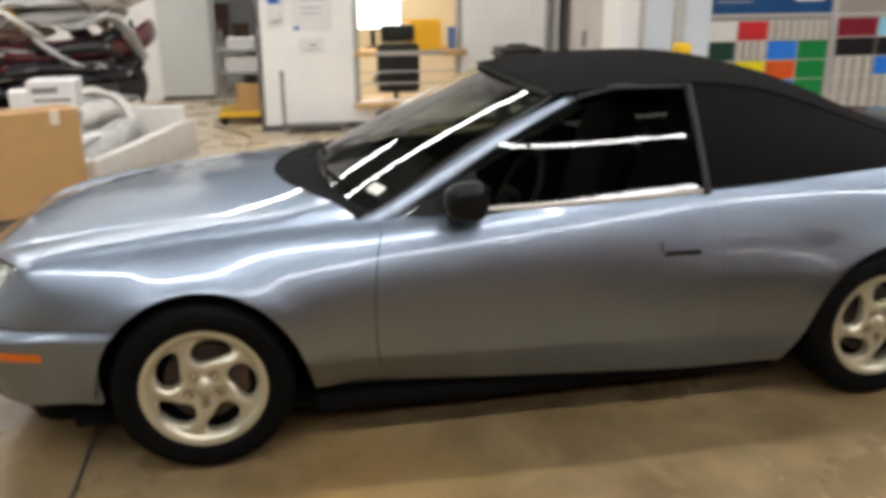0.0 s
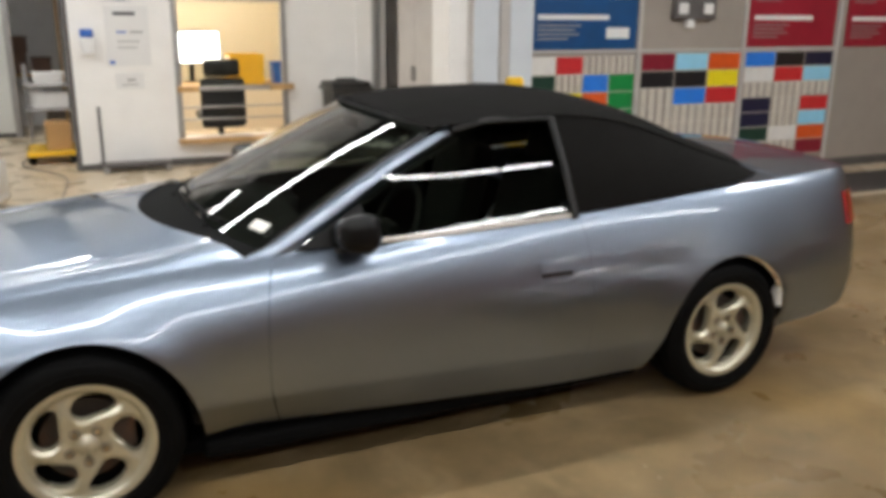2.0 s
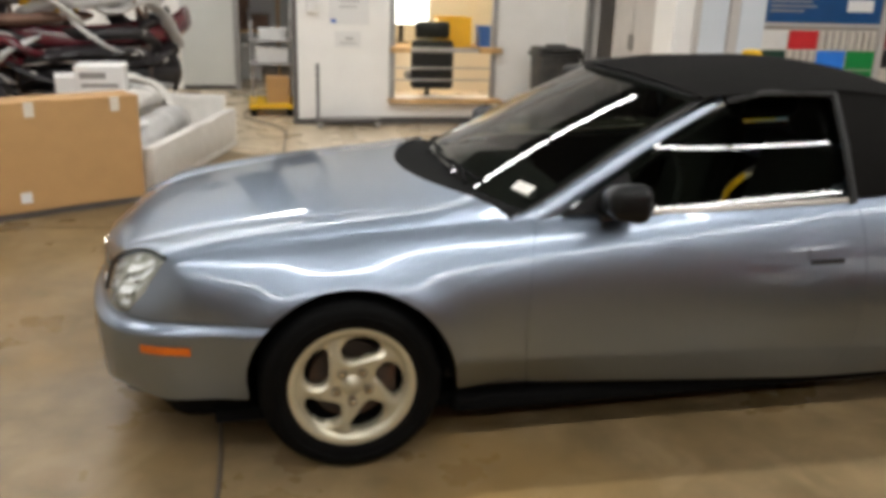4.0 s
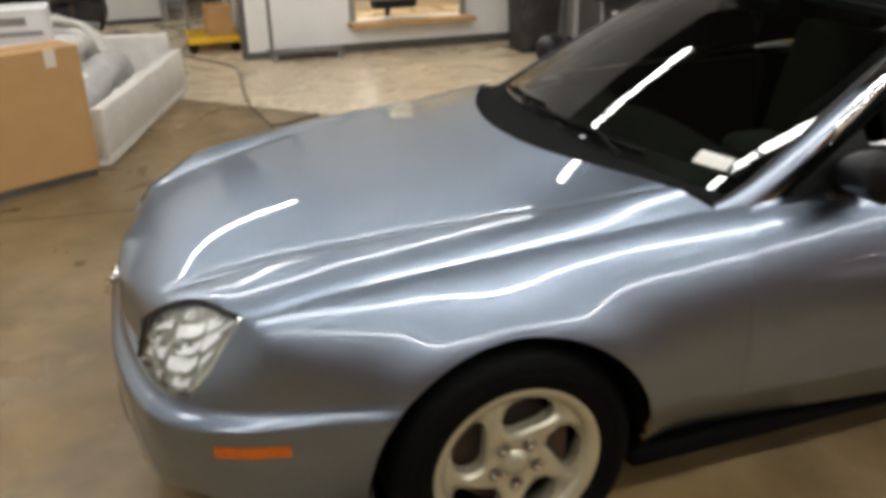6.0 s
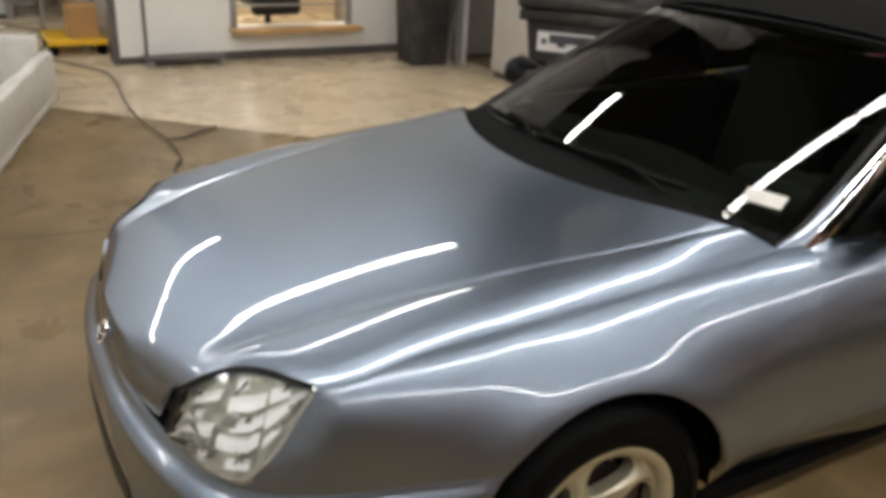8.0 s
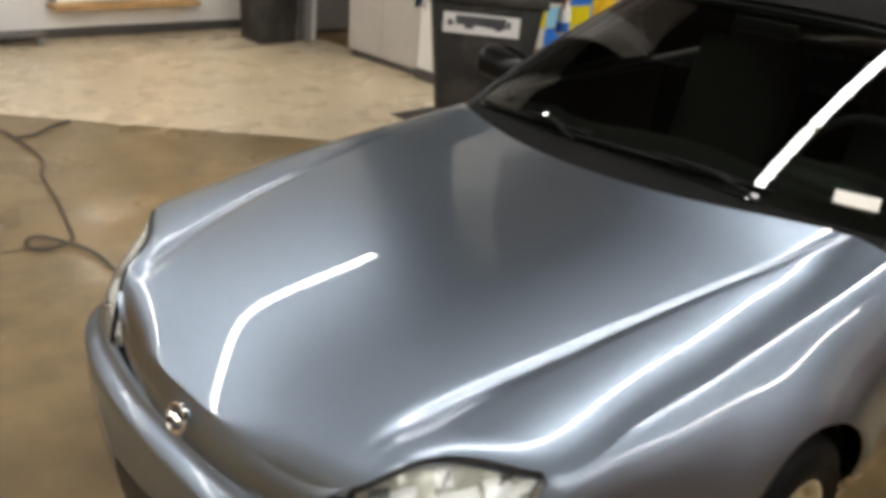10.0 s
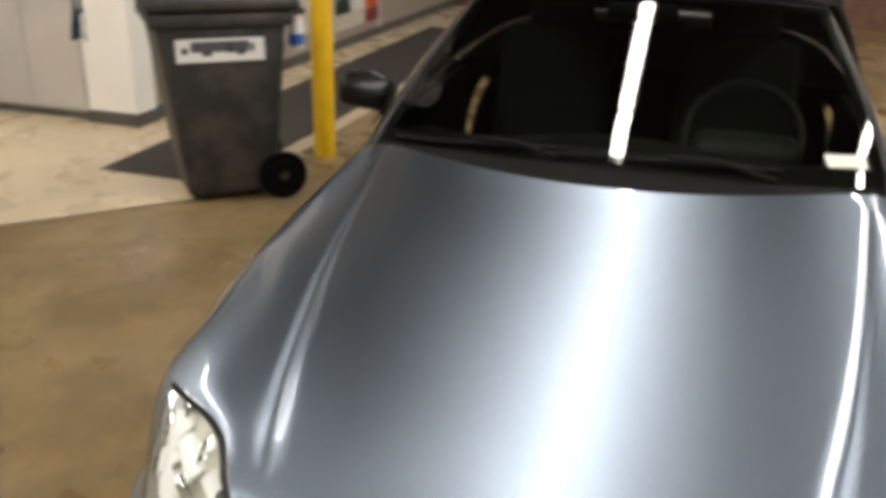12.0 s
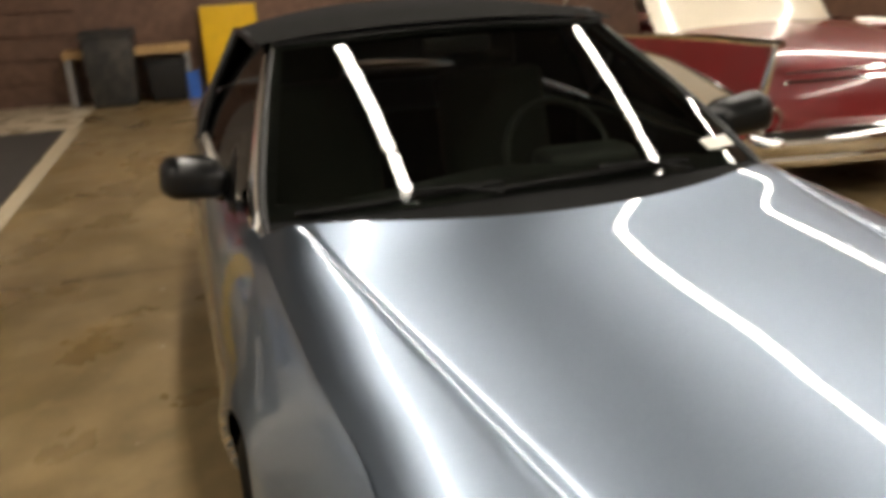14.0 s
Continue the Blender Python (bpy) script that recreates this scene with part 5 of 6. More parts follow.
def sign(x0, x1, z0, z1, mat, label):
    bars = []
    for z in (0.64, 0.27):
        bars += [(0.06, z, 0.66, 0.045, PRINT_WHITE), (0.06, z - 0.06, 0.40, 0.016, STEEL), (0.06, z - 0.10, 0.34, 0.016, STEEL), (0.06, z - 0.14, 0.38, 0.016, STEEL), (0.06, z - 0.18, 0.28, 0.016, STEEL)]
        if mat is BLUE_SIGN:
            bars += [(0.70, z - 0.17, 0.22, 0.10, PRINT_WHITE)]
    return sheet("wall_sign", x0, x1, z0, z1, 3.358, mat, label, "sign", bars, PRINT_WHITE)


sign(3.90, 5.05, 1.315, 2.30, BLUE_SIGN, "large blue wall sign with white lines of print")
sign(6.40, 7.58, 1.325, 2.30, RED_SIGN, "large dark red wall sign with white lines of print")
sign(7.75, 8.90, 1.315, 2.30, RED_SIGN, "second dark red wall sign with white print")
disp2 = tagged(new("display_cabinet"), "grey display cabinet, its glass doors painted white for reflected lamps", "cabinet")
part("body", box_bm(0, -0.10, 0, 0.60, 0, 1.35, 0.005), GREY_DOOR, disp2)
# glass doors: the lamps' reflection is painted as a pale colour
for a, b in ((0.01, 0.25), (0.36, 0.59)):
    part("panel", box_bm(a, -0.112, 0.02, b, -0.1015, 1.33, 0.003), REFLECTION_WHITE, disp2)
part("middle_post", box_bm(0.262, -0.125, 0.0, 0.348, -0.1015, 1.35, 0.004), GREY_DOOR, disp2)
placed(disp2, 3.28, 3.355, 0.95)
sk = tagged(new("socket_box"), "dark metal socket box on the wall", "socket")
part("box", box_bm(0, -0.06, 0, 0.50, 0, 0.20, 0.008), DARK_TRIM, sk)
for x in (0.10, 0.40):
    part("socket", box_bm(x - 0.055, -0.068, 0.05, x + 0.055, -0.0605, 0.15, 0.004), PRINT_WHITE, sk)
part("plug", box_bm(0.17, -0.05, -0.08, 0.26, 0, -0.002, 0.01), PRINT_WHITE, sk)
placed(sk, 5.44, 3.358, 1.59)

# ---- wheeled bin, bollard, bottle ----
pole = tagged(part("bollard", lathe_bm([(0.001, 1.20), (0.05, 1.195), (0.064, 1.18), (0.066, 1.15), (0.066, 0.0)], 32, axis="z"), YELLOW, smooth=True), "yellow painted steel bollard standing on the floor", "bollard")
placed(pole, 2.985, 1.915)


def wheeled_bin():
    """The side with the label looks to -y, the axle is at +x."""
    b = tagged(new("wheeled_bin"), "dirty charcoal wheeled bin with a white label band", "bin")
    bm = box_bm(-0.28, -0.29, 0.02, 0.36, 0.29, 0.94, 0.045, 3)
    for v in bm.verts:
        k = 0.70 + 0.30 * v.co.z / 0.94
        v.co.x = v.co.x * k + 0.02 * (1 - v.co.z)
        v.co.y *= 0.80 + 0.20 * v.co.z / 0.94
    part("body", bm, BIN_GREY, b, smooth=True)
    part("rim", box_bm(-0.305, -0.315, 0.90, 0.385, 0.315, 0.965, 0.015, 2), BIN_GREY, b, smooth=True)
    bm = box_bm(-0.32, -0.33, 0.97, 0.42, 0.33, 1.03, 0.028, 3)
    for v in bm.verts:
        v.co.z += 0.045 * (1 - (v.co.x / 0.42) ** 2) * (v.co.z > 1.0)
    lid = part("lid", bm, BIN_GREY, b, smooth=True)
    part("lid_ridge", box_bm(-0.22, -0.20, 1.060, 0.30, 0.20, 1.085, 0.02, 2), BIN_GREY, lid, smooth=True)
    part("handle", tube_bm([(0.36, -0.22, 0.95), (0.45, -0.21, 0.955), (0.45, 0.21, 0.955), (0.36, 0.22, 0.95)], 0.018, 8), BIN_GREY, b, smooth=True)
    lb = part("label_band", box_bm(-0.19, -0.288, 0.735, 0.235, -0.279, 0.845), PRINT_WHITE, b, "white printed label band")
    for x, w, h, z in ((-0.12, 0.20, 0.05, 0.783), (0.05, 0.11, 0.055, 0.778), (-0.165, 0.03, 0.03, 0.775), (-0.07, 0.05, 0.025, 0.763), (0.10, 0.04, 0.03, 0.765), (0.165, 0.02, 0.04, 0.78)):
        part("print_bar", box_bm(x, -0.291, z, x + w, -0.2885, z + h), PRINT, lb)
    part("axle", tube_bm([(0.30, -0.27, 0.125), (0.30, 0.27, 0.125)], 0.012, 8), STEEL, b)
    for s in (-1, 1):
        wbm = lathe_bm([(0.02, -0.03), (0.085, -0.03), (0.09, -0.022), (0.12, -0.028), (0.128, 0.0), (0.12, 0.028), (0.09, 0.022), (0.02, 0.03)], 32)
        bmesh.ops.translate(wbm, verts=wbm.verts, vec=(0.30, s * 0.285, 0.128))
        wh = part("wheel", wbm, RUBBER, b, smooth=True)
        hb = lathe_bm([(0.001, -0.036), (0.022, -0.036), (0.026, -0.028), (0.026, 0.036)], 16)
        bmesh.ops.translate(hb, verts=hb.verts, vec=(0.30, s * 0.285, 0.128))
        part("wheel_hub", hb, BIN_GREY, wh, smooth=True)
    return b


placed(wheeled_bin(), 2.20, 2.20, 0.0, -49)


def spray_bottle():
    b = tagged(new("spray_bottle"), "white spray bottle with a blue label hung on the bin", "bottle")
    part("body", lathe_bm([(0.001, 0.0), (0.034, 0.0), (0.038, 0.01), (0.038, 0.13), (0.030, 0.155), (0.014, 0.17), (0.013, 0.20), (0.001, 0.20)], 20, axis="z"), PRINT_WHITE, b, smooth=True)
    part("label_sleeve", lathe_bm([(0.0385, 0.02), (0.0395, 0.021), (0.0395, 0.075), (0.0385, 0.076)], 20, axis="z"), C_BLUE, b, smooth=True)
    part("spray_head", box_bm(-0.055, -0.015, 0.195, 0.025, 0.015, 0.235, 0.008), C_RED, b, smooth=True)
    part("trigger", box_bm(-0.045, -0.006, 0.15, -0.033, 0.006, 0.196, 0.003), C_RED, b)
    return b


placed(spray_bottle(), 2.545, 1.862, 0.73, 30)

# ---- car parts and cartons by the rear wall ----


def carton(sx, sy, sz, x, y, z, turn, label, mat=None, tape=True):
    c = tagged(new("carton"), label, "box")
    part("box", box_bm(0, 0, 0, sx, sy, sz, 0.006), mat or CARD, c)
    if tape:
        for fx in (0.25, 0.62, 0.9):
            part("tape", box_bm(sx * fx, -0.002, sz - 0.10, sx * fx + 0.06, -0.0005, sz - 0.004), flat_color("tape", (0.80, 0.74, 0.64), 0.25), c)
        part("tape", box_bm(sx * 0.58, -0.002, 0.06, sx * 0.58 + 0.07, -0.0005, 0.13), PRINT_WHITE, c)
    part("flap_seam", box_bm(0.01, sy * 0.5 - 0.002, sz + 0.0005, sx - 0.01, sy * 0.5 + 0.002, sz + 0.002), PRINT, c)
    return placed(c, x, y, z, turn)


# dark strip that paints the shadow along the carton's foot
placed(tagged(part("pallet", box_bm(0.02, 0.02, 0, 1.95, 0.26, 0.045, 0.004), DARK_TRIM), "dark strip under the big carton in place of its shadow", "board"), -2.835, 1.855, 0, 29)
carton(1.97, 0.28, 0.72, -2.84, 1.85, 0.046, 29, "large flat cardboard carton standing on its long side")


def foam_tray():
    f = tagged(new("foam_tray"), "long white foam packing tray with broken rim", "packing")
    L, W, H, t = 2.0, 0.85, 0.36, 0.09
    for nm, a in (("tray_floor", (0, 0, 0, W, L, 0.06)), ("tray_side", (W - t, 0, 0.061, W, L, H)), ("tray_side", (0, 0, 0.061, t, L, H)), ("tray_end", (t + 0.001, 0, 0.061, W - t - 0.001, t, H)), ("tray_end", (t + 0.001, L - t, 0.061, W - t - 0.001, L, H + 0.12))):
        bm = box_bm(*a, 0.02, 2)
        bmesh.ops.subdivide_edges(bm, edges=[e for e in bm.edges if e.calc_length() > 0.3], cuts=7, use_grid_fill=True)
        for v in bm.verts:
            v.co += 0.012 * Vector(noise.noise_vector(v.co * 4))
            v.co.z = max(0.0, v.co.z)
        part(nm, bm, FOAM, f, smooth=True)
    return placed(f, -1.88, 3.18, 0, -15.5)


foam_tray()


def bumper_cover(L, depth, h, mat, label, m, seed=0, name="bumper_cover"):
    """A curved plastic bumper skin with a rolled section, open at the back."""
    n, k = 25, 9
    verts = []
    for i in range(n):
        u = 2 * i / (n - 1) - 1
        for j in range(k):
            v = j / (k - 1)
            bulge = math.sin(math.pi * v) ** 0.7
            y = -depth * (1 - abs(u) ** 3.2) - 0.10 * bulge
            z = h * v + 0.02 * math.sin(5 * u + seed)
            verts.append((u * L / 2 * (1 + 0.04 * bulge), y, z))
    faces = grid_faces(n, k)
    # lower opening left free in the middle
    faces = [f for idx, f in enumerate(faces) if not (6 < idx // (k - 1) < 17 and idx % (k - 1) in (2, 3))]
    b = tagged(new(name), label, "car part", group="spare car parts")
    ob = mesh_of("skin", verts, faces, mat, b)
    sol = ob.modifiers.new("thick", "SOLIDIFY")
    sol.thickness = 0.008
    part("stiffener", tube_bm([(u * L / 2, -depth * (1 - abs(u) ** 3.2) - 0.02, h + 0.004) for u in np.linspace(-0.95, 0.95, 15)], 0.014, 6), mat, b, smooth=True)
    b.matrix_basis = m
    return b


DARK_PART = material("black_part_plastic", (0.022, 0.020, 0.022), rough=0.4, grain=0.2, scale=12.0)
GREY_PART = material("grey_primer", (0.24, 0.235, 0.23), rough=0.45, grain=0.08, scale=10.0, stain=0.2, stain_scale=4.0)
RED_PART = material("maroon_part_paint", (0.11, 0.012, 0.02), rough=0.25, coat=0.8)


def wrapped_part(points, radius, mat, label, flat=0.75, seed=0, name="wrapped_part"):
    """A long car part in creased wrapping."""
    rnd = random.Random(seed)
    fs = [Spline(range(len(points)), [p[k] for p in points]) for k in range(3)]
    n = 40
    ts = [k * (len(points) - 1) / (n - 1) for k in range(n)]
    rr = [radius * (0.35 + 0.65 * min(1.0, 5 * k / (n - 1), 5 * (n - 1 - k) / (n - 1)) ** 0.5) for k in range(n)]
    bm = tube_bm([[f(t) for f in fs] for t in ts], rr, 18, flat=flat)
    o = Vector((seed * 3.1, 0, 0))
    for v in bm.verts:
        v.co += radius * 0.22 * Vector(noise.noise_vector(v.co * 7 + o)) + radius * 0.10 * Vector(noise.noise_vector(v.co * 22 + o))
        v.co.z = max(v.co.z, 0.004)
    w = tagged(new(name), label, "car part", group="spare car parts")
    part("wrap", bm, mat, w, smooth=True)
    for k in (0.3, 0.7):
        t = k * (len(points) - 1)
        c = Vector([f(t) for f in fs])
        part("tape", tube_bm([c + Vector((0.006, 0.02, 0)), c - Vector((0.006, 0.02, 0))], radius * 1.04, 16, flat=flat), flat_color("clear_tape", (0.55, 0.53, 0.50), 0.3), w, smooth=True)
    return w


wrapped_part([(-1.52, 3.40, 0.20), (-1.36, 3.90, 0.25), (-1.24, 4.35, 0.26), (-1.14, 4.72, 0.22)], 0.15, FILM, "grey bumper wrapped in creased film in the tray", 0.8, 1)
wrapped_part([(-1.30, 3.50, 0.24), (-1.16, 3.90, 0.33), (-1.06, 4.25, 0.36), (-0.99, 4.55, 0.28)], 0.13, FILM, "grey lamp unit wrapped in creased film", 0.85, 8)
wrapped_part([(-1.66, 3.42, 0.42), (-1.46, 3.95, 0.50), (-1.34, 4.40, 0.52), (-1.26, 4.78, 0.45)], 0.13, FOAM, "white wrapped bumper lying on another", 0.7, 2)
wrapped_part([(-1.36, 3.36, 0.16), (-1.26, 3.55, 0.17), (-1.17, 3.80, 0.18)], 0.09, FILM, "short grey wrapped part in the tray", 0.8, 3)
wrapped_part([(-1.80, 4.60, 0.56), (-1.52, 4.86, 0.64), (-1.28, 4.98, 0.56), (-1.12, 4.98, 0.36), (-1.04, 4.92, 0.10)], 0.10, FOAM, "bent white foam guard behind the tray", 0.42, 4)
wrapped_part([(-1.70, 4.20, 0.50), (-1.45, 4.62, 0.58), (-1.22, 4.86, 0.40)], 0.08, FILM, "grey film bundle on the wrapped bumpers", 0.6, 6)
wrapped_part([(-1.45, 3.30, 0.34), (-1.30, 3.62, 0.40), (-1.12, 4.05, 0.36)], 0.07, PRINT_WHITE, "thin white wrapped strip in the tray", 0.6, 7)
wrapped_part([(-2.00, 4.55, 0.13), (-1.80, 4.85, 0.16), (-1.60, 5.10, 0.15)], 0.13, DARK_PART, "dark plastic part on the floor behind the tray", 0.8, 5)
wc = carton(0.37, 0.36, 0.50, -1.74, 3.86, 0.345, 2, "white printed carton on the packing tray", PRINT_WHITE, False)
for k, (x, z, w, h) in enumerate(((0.04, 0.40, 0.20, 0.05), (0.05, 0.33, 0.28, 0.03), (0.05, 0.22, 0.22, 0.05), (0.30, 0.12, 0.10, 0.14), (0.06, 0.08, 0.18, 0.08))):
    part("print_bar", box_bm(x, -0.003, z, x + w, -0.0008, z + h), STEEL, wc)
carton(0.17, 0.30, 0.40, -1.88, 3.86, 0.36, 14, "small white carton leaning by the tray", PRINT_WHITE, False)
# steel rack that carries the spare bumpers
RACK_BROWN = material("rusty_rack_paint", (0.10, 0.07, 0.055), rough=0.6, metal=0.2, grain=0.2, scale=15.0, stain=0.4, stain_scale=6.0)
rack = tagged(new("parts_rack"), "dark brown steel rack stacked with spare bumpers", "rack")
for x in (-1.55, 0.0, 1.20):
    for y in (-0.35, 0.35):
        part("post", box_bm(x - 0.02, y - 0.02, 0, x + 0.02, y + 0.02, 1.95), RACK_BROWN, rack)
for z in (0.42, 0.86, 1.28, 1.70):
    for y in (-0.35, 0.35):
        part("beam", box_bm(-1.575, y - 0.02, z - 0.03, 1.225, y + 0.02, z, 0.003), RACK_BROWN, rack)
    part("shelf", box_bm(-1.57, -0.32, z - 0.012, 1.22, 0.32, z - 0.001), BROWN, rack)
placed(rack, -2.62, 5.65, 0, 14)
R = pose(-2.62, 5.65, 0, 0, 0, 14)
stack = [(0.1, 0.42, DARK_PART, "black bumper cover on the rack"), (-0.15, 0.86, DARK_PART, "black bumper cover on the rack"), (0.12, 0.99, RED_PART, "maroon bumper cover on the rack"), (0.0, 1.28, FILM, "wrapped pale bumper cover on the rack"), (0.15, 1.42, FOAM, "white bumper cover on the rack"), (-0.1, 1.70, GREY_PART, "grey primer bumper cover on the rack"), (0.1, 1.86, FILM, "wrapped bumper cover on top of the rack")]
for i, (dx, z, mat, label) in enumerate(stack):
    bumper_cover(1.75 + 0.1 * (i % 3), 0.42, 0.30, mat, label, R @ pose(dx + 0.55, 0.10, z, 14 * (i % 3), 0, 6 * ((i % 3) - 1)), 10 + i)
    if i in (0, 1, 3, 5):
        bumper_cover(1.5, 0.36, 0.28, (GREY_PART, DARK_PART, RED_PART)[i % 3], "spare bumper cover lying on the rack", R @ pose(dx - 0.75, 0.18, z, 10, 0, -8), 30 + i)
for x, z, w, label in ((-0.45, 0.86, 0.26, "small brown carton on the rack"), (0.55, 1.28, 0.3, "brown carton among the bumpers"), (-1.2, 1.28, 0.34, "brown carton on the rack")):
    c = carton(w, w, w * 0.7, 0, 0, 0, 0, label, None, False)
    c.matrix_basis = R @ pose(x, -0.30, z, 0, 0, 12)
for i, (x, y, z, dx, dz, r, mat, label) in enumerate((
        (0.55, -0.42, 0.60, 0.55, 0.10, 0.12, DARK_PART, "black plastic part hanging out of the rack"), (0.85, -0.40, 0.95, 0.50, -0.16, 0.10, DARK_PART, "dark bumper piece sagging from the rack"),
        (0.10, -0.45, 1.08, 0.60, 0.06, 0.09, BROWN, "brown wrapped part across the rack"), (0.60, -0.42, 1.24, 0.55, 0.10, 0.11, FILM, "pale wrapped part on the rack's edge"),
        (0.95, -0.36, 1.40, 0.45, 0.05, 0.12, FOAM, "white wrapped part on the rack"), (0.15, -0.42, 1.46, 0.50, 0.12, 0.12, FILM, "grey wrapped part on the rack"),
        (-0.35, -0.45, 0.72, 0.55, -0.05, 0.12, RED_PART, "maroon bumper piece on the rack"), (-0.50, -0.42, 1.30, 0.50, 0.14, 0.11, DARK_PART, "black bumper piece on the rack"),
        (0.80, -0.44, 0.42, 0.60, 0.03, 0.11, GREY_PART, "grey primer part at the rack's foot"), (0.70, -0.40, 1.66, 0.55, -0.10, 0.10, FOAM, "white wrapped part near the rack's top"))):
    pts = [R @ Vector((x - dx, y + 0.12, z - dz)), R @ Vector((x - dx * 0.4, y - 0.02, z + 0.03)), R @ Vector((x + dx * 0.4, y, z + 0.05)), R @ Vector((x + dx, y + 0.22, z + dz))]
    wrapped_part(pts, r, mat, label, 0.6, 20 + i)
for i, (x, y, z, dx, dz, r, mat, label) in enumerate((
        (0.70, -0.48, 0.80, 0.62, 0.05, 0.16, DARK_PART, "thick black bumper foam sagging from the rack"), (1.05, -0.30, 0.66, 0.42, 0.16, 0.15, DARK_PART, "black wheel arch liner at the rack's end"),
        (0.05, -0.50, 0.92, 0.40, -0.08, 0.11, RED_PART, "maroon bumper corner on the rack"), (0.35, -0.50, 1.22, 0.22, 0.10, 0.06, YELLOW, "yellow packing strap on a bumper"),
        (0.40, -0.52, 1.36, 0.75, 0.10, 0.12, FILM, "pale film bundle across the rack"), (1.05, -0.44, 1.20, 0.48, -0.22, 0.09, FILM, "grey wrapped strip hanging off the rack"),
        (0.85, -0.50, 1.52, 0.60, -0.12, 0.11, FILM, "creased grey film over the bumpers"), (0.20, -0.50, 1.66, 0.55, 0.16, 0.10, FOAM, "white foam strip across the rack"),
        (-0.55, -0.50, 1.02, 0.50, 0.20, 0.13, DARK_PART, "black grille part tilted on the rack"), (-0.75, -0.52, 1.50, 0.55, -0.24, 0.11, FILM, "pale wrapped strip tilted on the rack"),
        (1.20, -0.25, 1.02, 0.30, -0.28, 0.12, DARK_PART, "black plastic end drooping from the rack"), (0.60, -0.50, 0.34, 0.60, 0.06, 0.17, DARK_PART, "dark wrapped bundle at the rack's foot"))):
    pts = [R @ Vector((x - dx, y + 0.16, z - dz)), R @ Vector((x - dx * 0.35, y - 0.03, z + 0.05)), R @ Vector((x + dx * 0.35, y + 0.02, z + 0.02)), R @ Vector((x + dx, y + 0.20, z + dz - 0.06))]
    shift = random.Random(300 + i)
    pts = [q + Vector((0, shift.uniform(-0.06, 0.06), shift.uniform(-0.13, 0.13))) for q in pts]
    wrapped_part(pts, r * 1.15, mat, label, 0.34, 60 + i)
# thin trims and torn film that stick out of the heap
shift = random.Random(77)
for i in range(14):
    x, z = shift.uniform(-0.6, 1.15), shift.uniform(0.62, 1.70)
    a, L = shift.uniform(-1.0, 1.0), shift.uniform(0.16, 0.42)
    bend = shift.uniform(-0.12, 0.12)
    pts = [R @ Vector((x - L * math.cos(a), -0.50, z - L * math.sin(a))), R @ Vector((x, -0.62, z + bend)), R @ Vector((x + L * math.cos(a), -0.46, z + L * math.sin(a)))]
    mat, label = ((FILM, "torn pale film strip in the heap of parts"), (FOAM, "white foam trim sticking out of the rack"), (DARK_PART, "black plastic trim sticking out of the rack"), (BROWN, "brown wrapped trim in the heap of parts"))[i % 4]
    wrapped_part(pts, shift.uniform(0.025, 0.060), mat, label, 0.5, 90 + i, "plastic_strip")
# loose hoops and hoses hung on the rack's end
for i, (z, r) in enumerate(((0.72, 0.26), (0.95, 0.22), (0.62, 0.20))):
    ring = [(1.42 + 0.03 * i, 0.05 + r * math.cos(t), z + r * 1.2 * math.sin(t)) for t in np.linspace(0, 2 * math.pi, 25)[:-1]]
    h = tagged(new("rubber_hose"), "coiled black rubber hose hung on the rack", "hose")
    part("coil", tube_bm(ring, 0.022, 8, closed=True), DARK_PART, h, smooth=True)
    h.matrix_basis = R
carton(0.30, 0.30, 0.26, -1.18, 6.35, 0.0, 20, "small brown carton on the floor", BROWN, False)
crate(BROWN, 0.34, 0.30, 0.14, "low brown tray on the floor", -0.98, 6.05, 0.0, 10, "tray")
tall = tagged(part("panel_sheet", box_bm(0, 0, 0, 1.1, 0.02, 1.5, 0.004), PRINT_WHITE), "white sheet leaning against the rack", "sheet")
tall.matrix_basis = pose(-3.75, 4.55, 0, -9, 0, 12)
bumper_cover(1.15, 0.28, 0.30, DARK_PART, "black bumper cover leaning against the rack", pose(-2.62, 4.25, 0.42, 0, 52, 30), 55)
carton(0.5, 0.35, 0.95, -3.15, 3.2, 0, 25, "tall brown carton behind the big one", None, False)

# cart in the passage
cart = tagged(new("cart"), "yellow platform cart with bins by the office corner", "cart")
part("platform", box_bm(-0.30, -0.35, 0.10, 0.22, 0.35, 0.15, 0.008), YELLOW, cart)
for x, y in ((-0.25, -0.28), (0.17, -0.28), (-0.25, 0.28), (0.17, 0.28)):
    bm = lathe_bm([(0.001, -0.02), (0.045, -0.02), (0.05, 0), (0.045, 0.02), (0.001, 0.02)], 16)
    bmesh.ops.translate(bm, verts=bm.verts, vec=(x, y, 0.05))
    part("wheel", bm, RUBBER, cart, smooth=True)
for x in (-0.26, 0.19):
    part("post", box_bm(x - 0.018, 0.30, 0.15, x + 0.018, 0.336, 1.05), STEEL, cart)
for z in (0.56, 0.82):
    part("shelf", box_bm(-0.28, -0.05, z, 0.21, 0.33, z + 0.025, 0.004), STEEL, cart)
placed(cart, -0.14, 6.86)
carton(0.25, 0.28, 0.30, -0.23, 6.60, 0.15, 4, "brown carton on the cart", None, False)
crate(PRINT_WHITE, 0.36, 0.26, 0.15, "white plastic tub on the cart", -0.16, 7.03, 0.585, 0, "tub")
crate(PRINT_WHITE, 0.30, 0.24, 0.10, "white tub on the cart's upper shelf", -0.16, 7.03, 0.845, 0, "tub")
# store room beyond the passage
shelf = tagged(new("store_shelf"), "wooden shelf crowded with brown parts", "shelf")
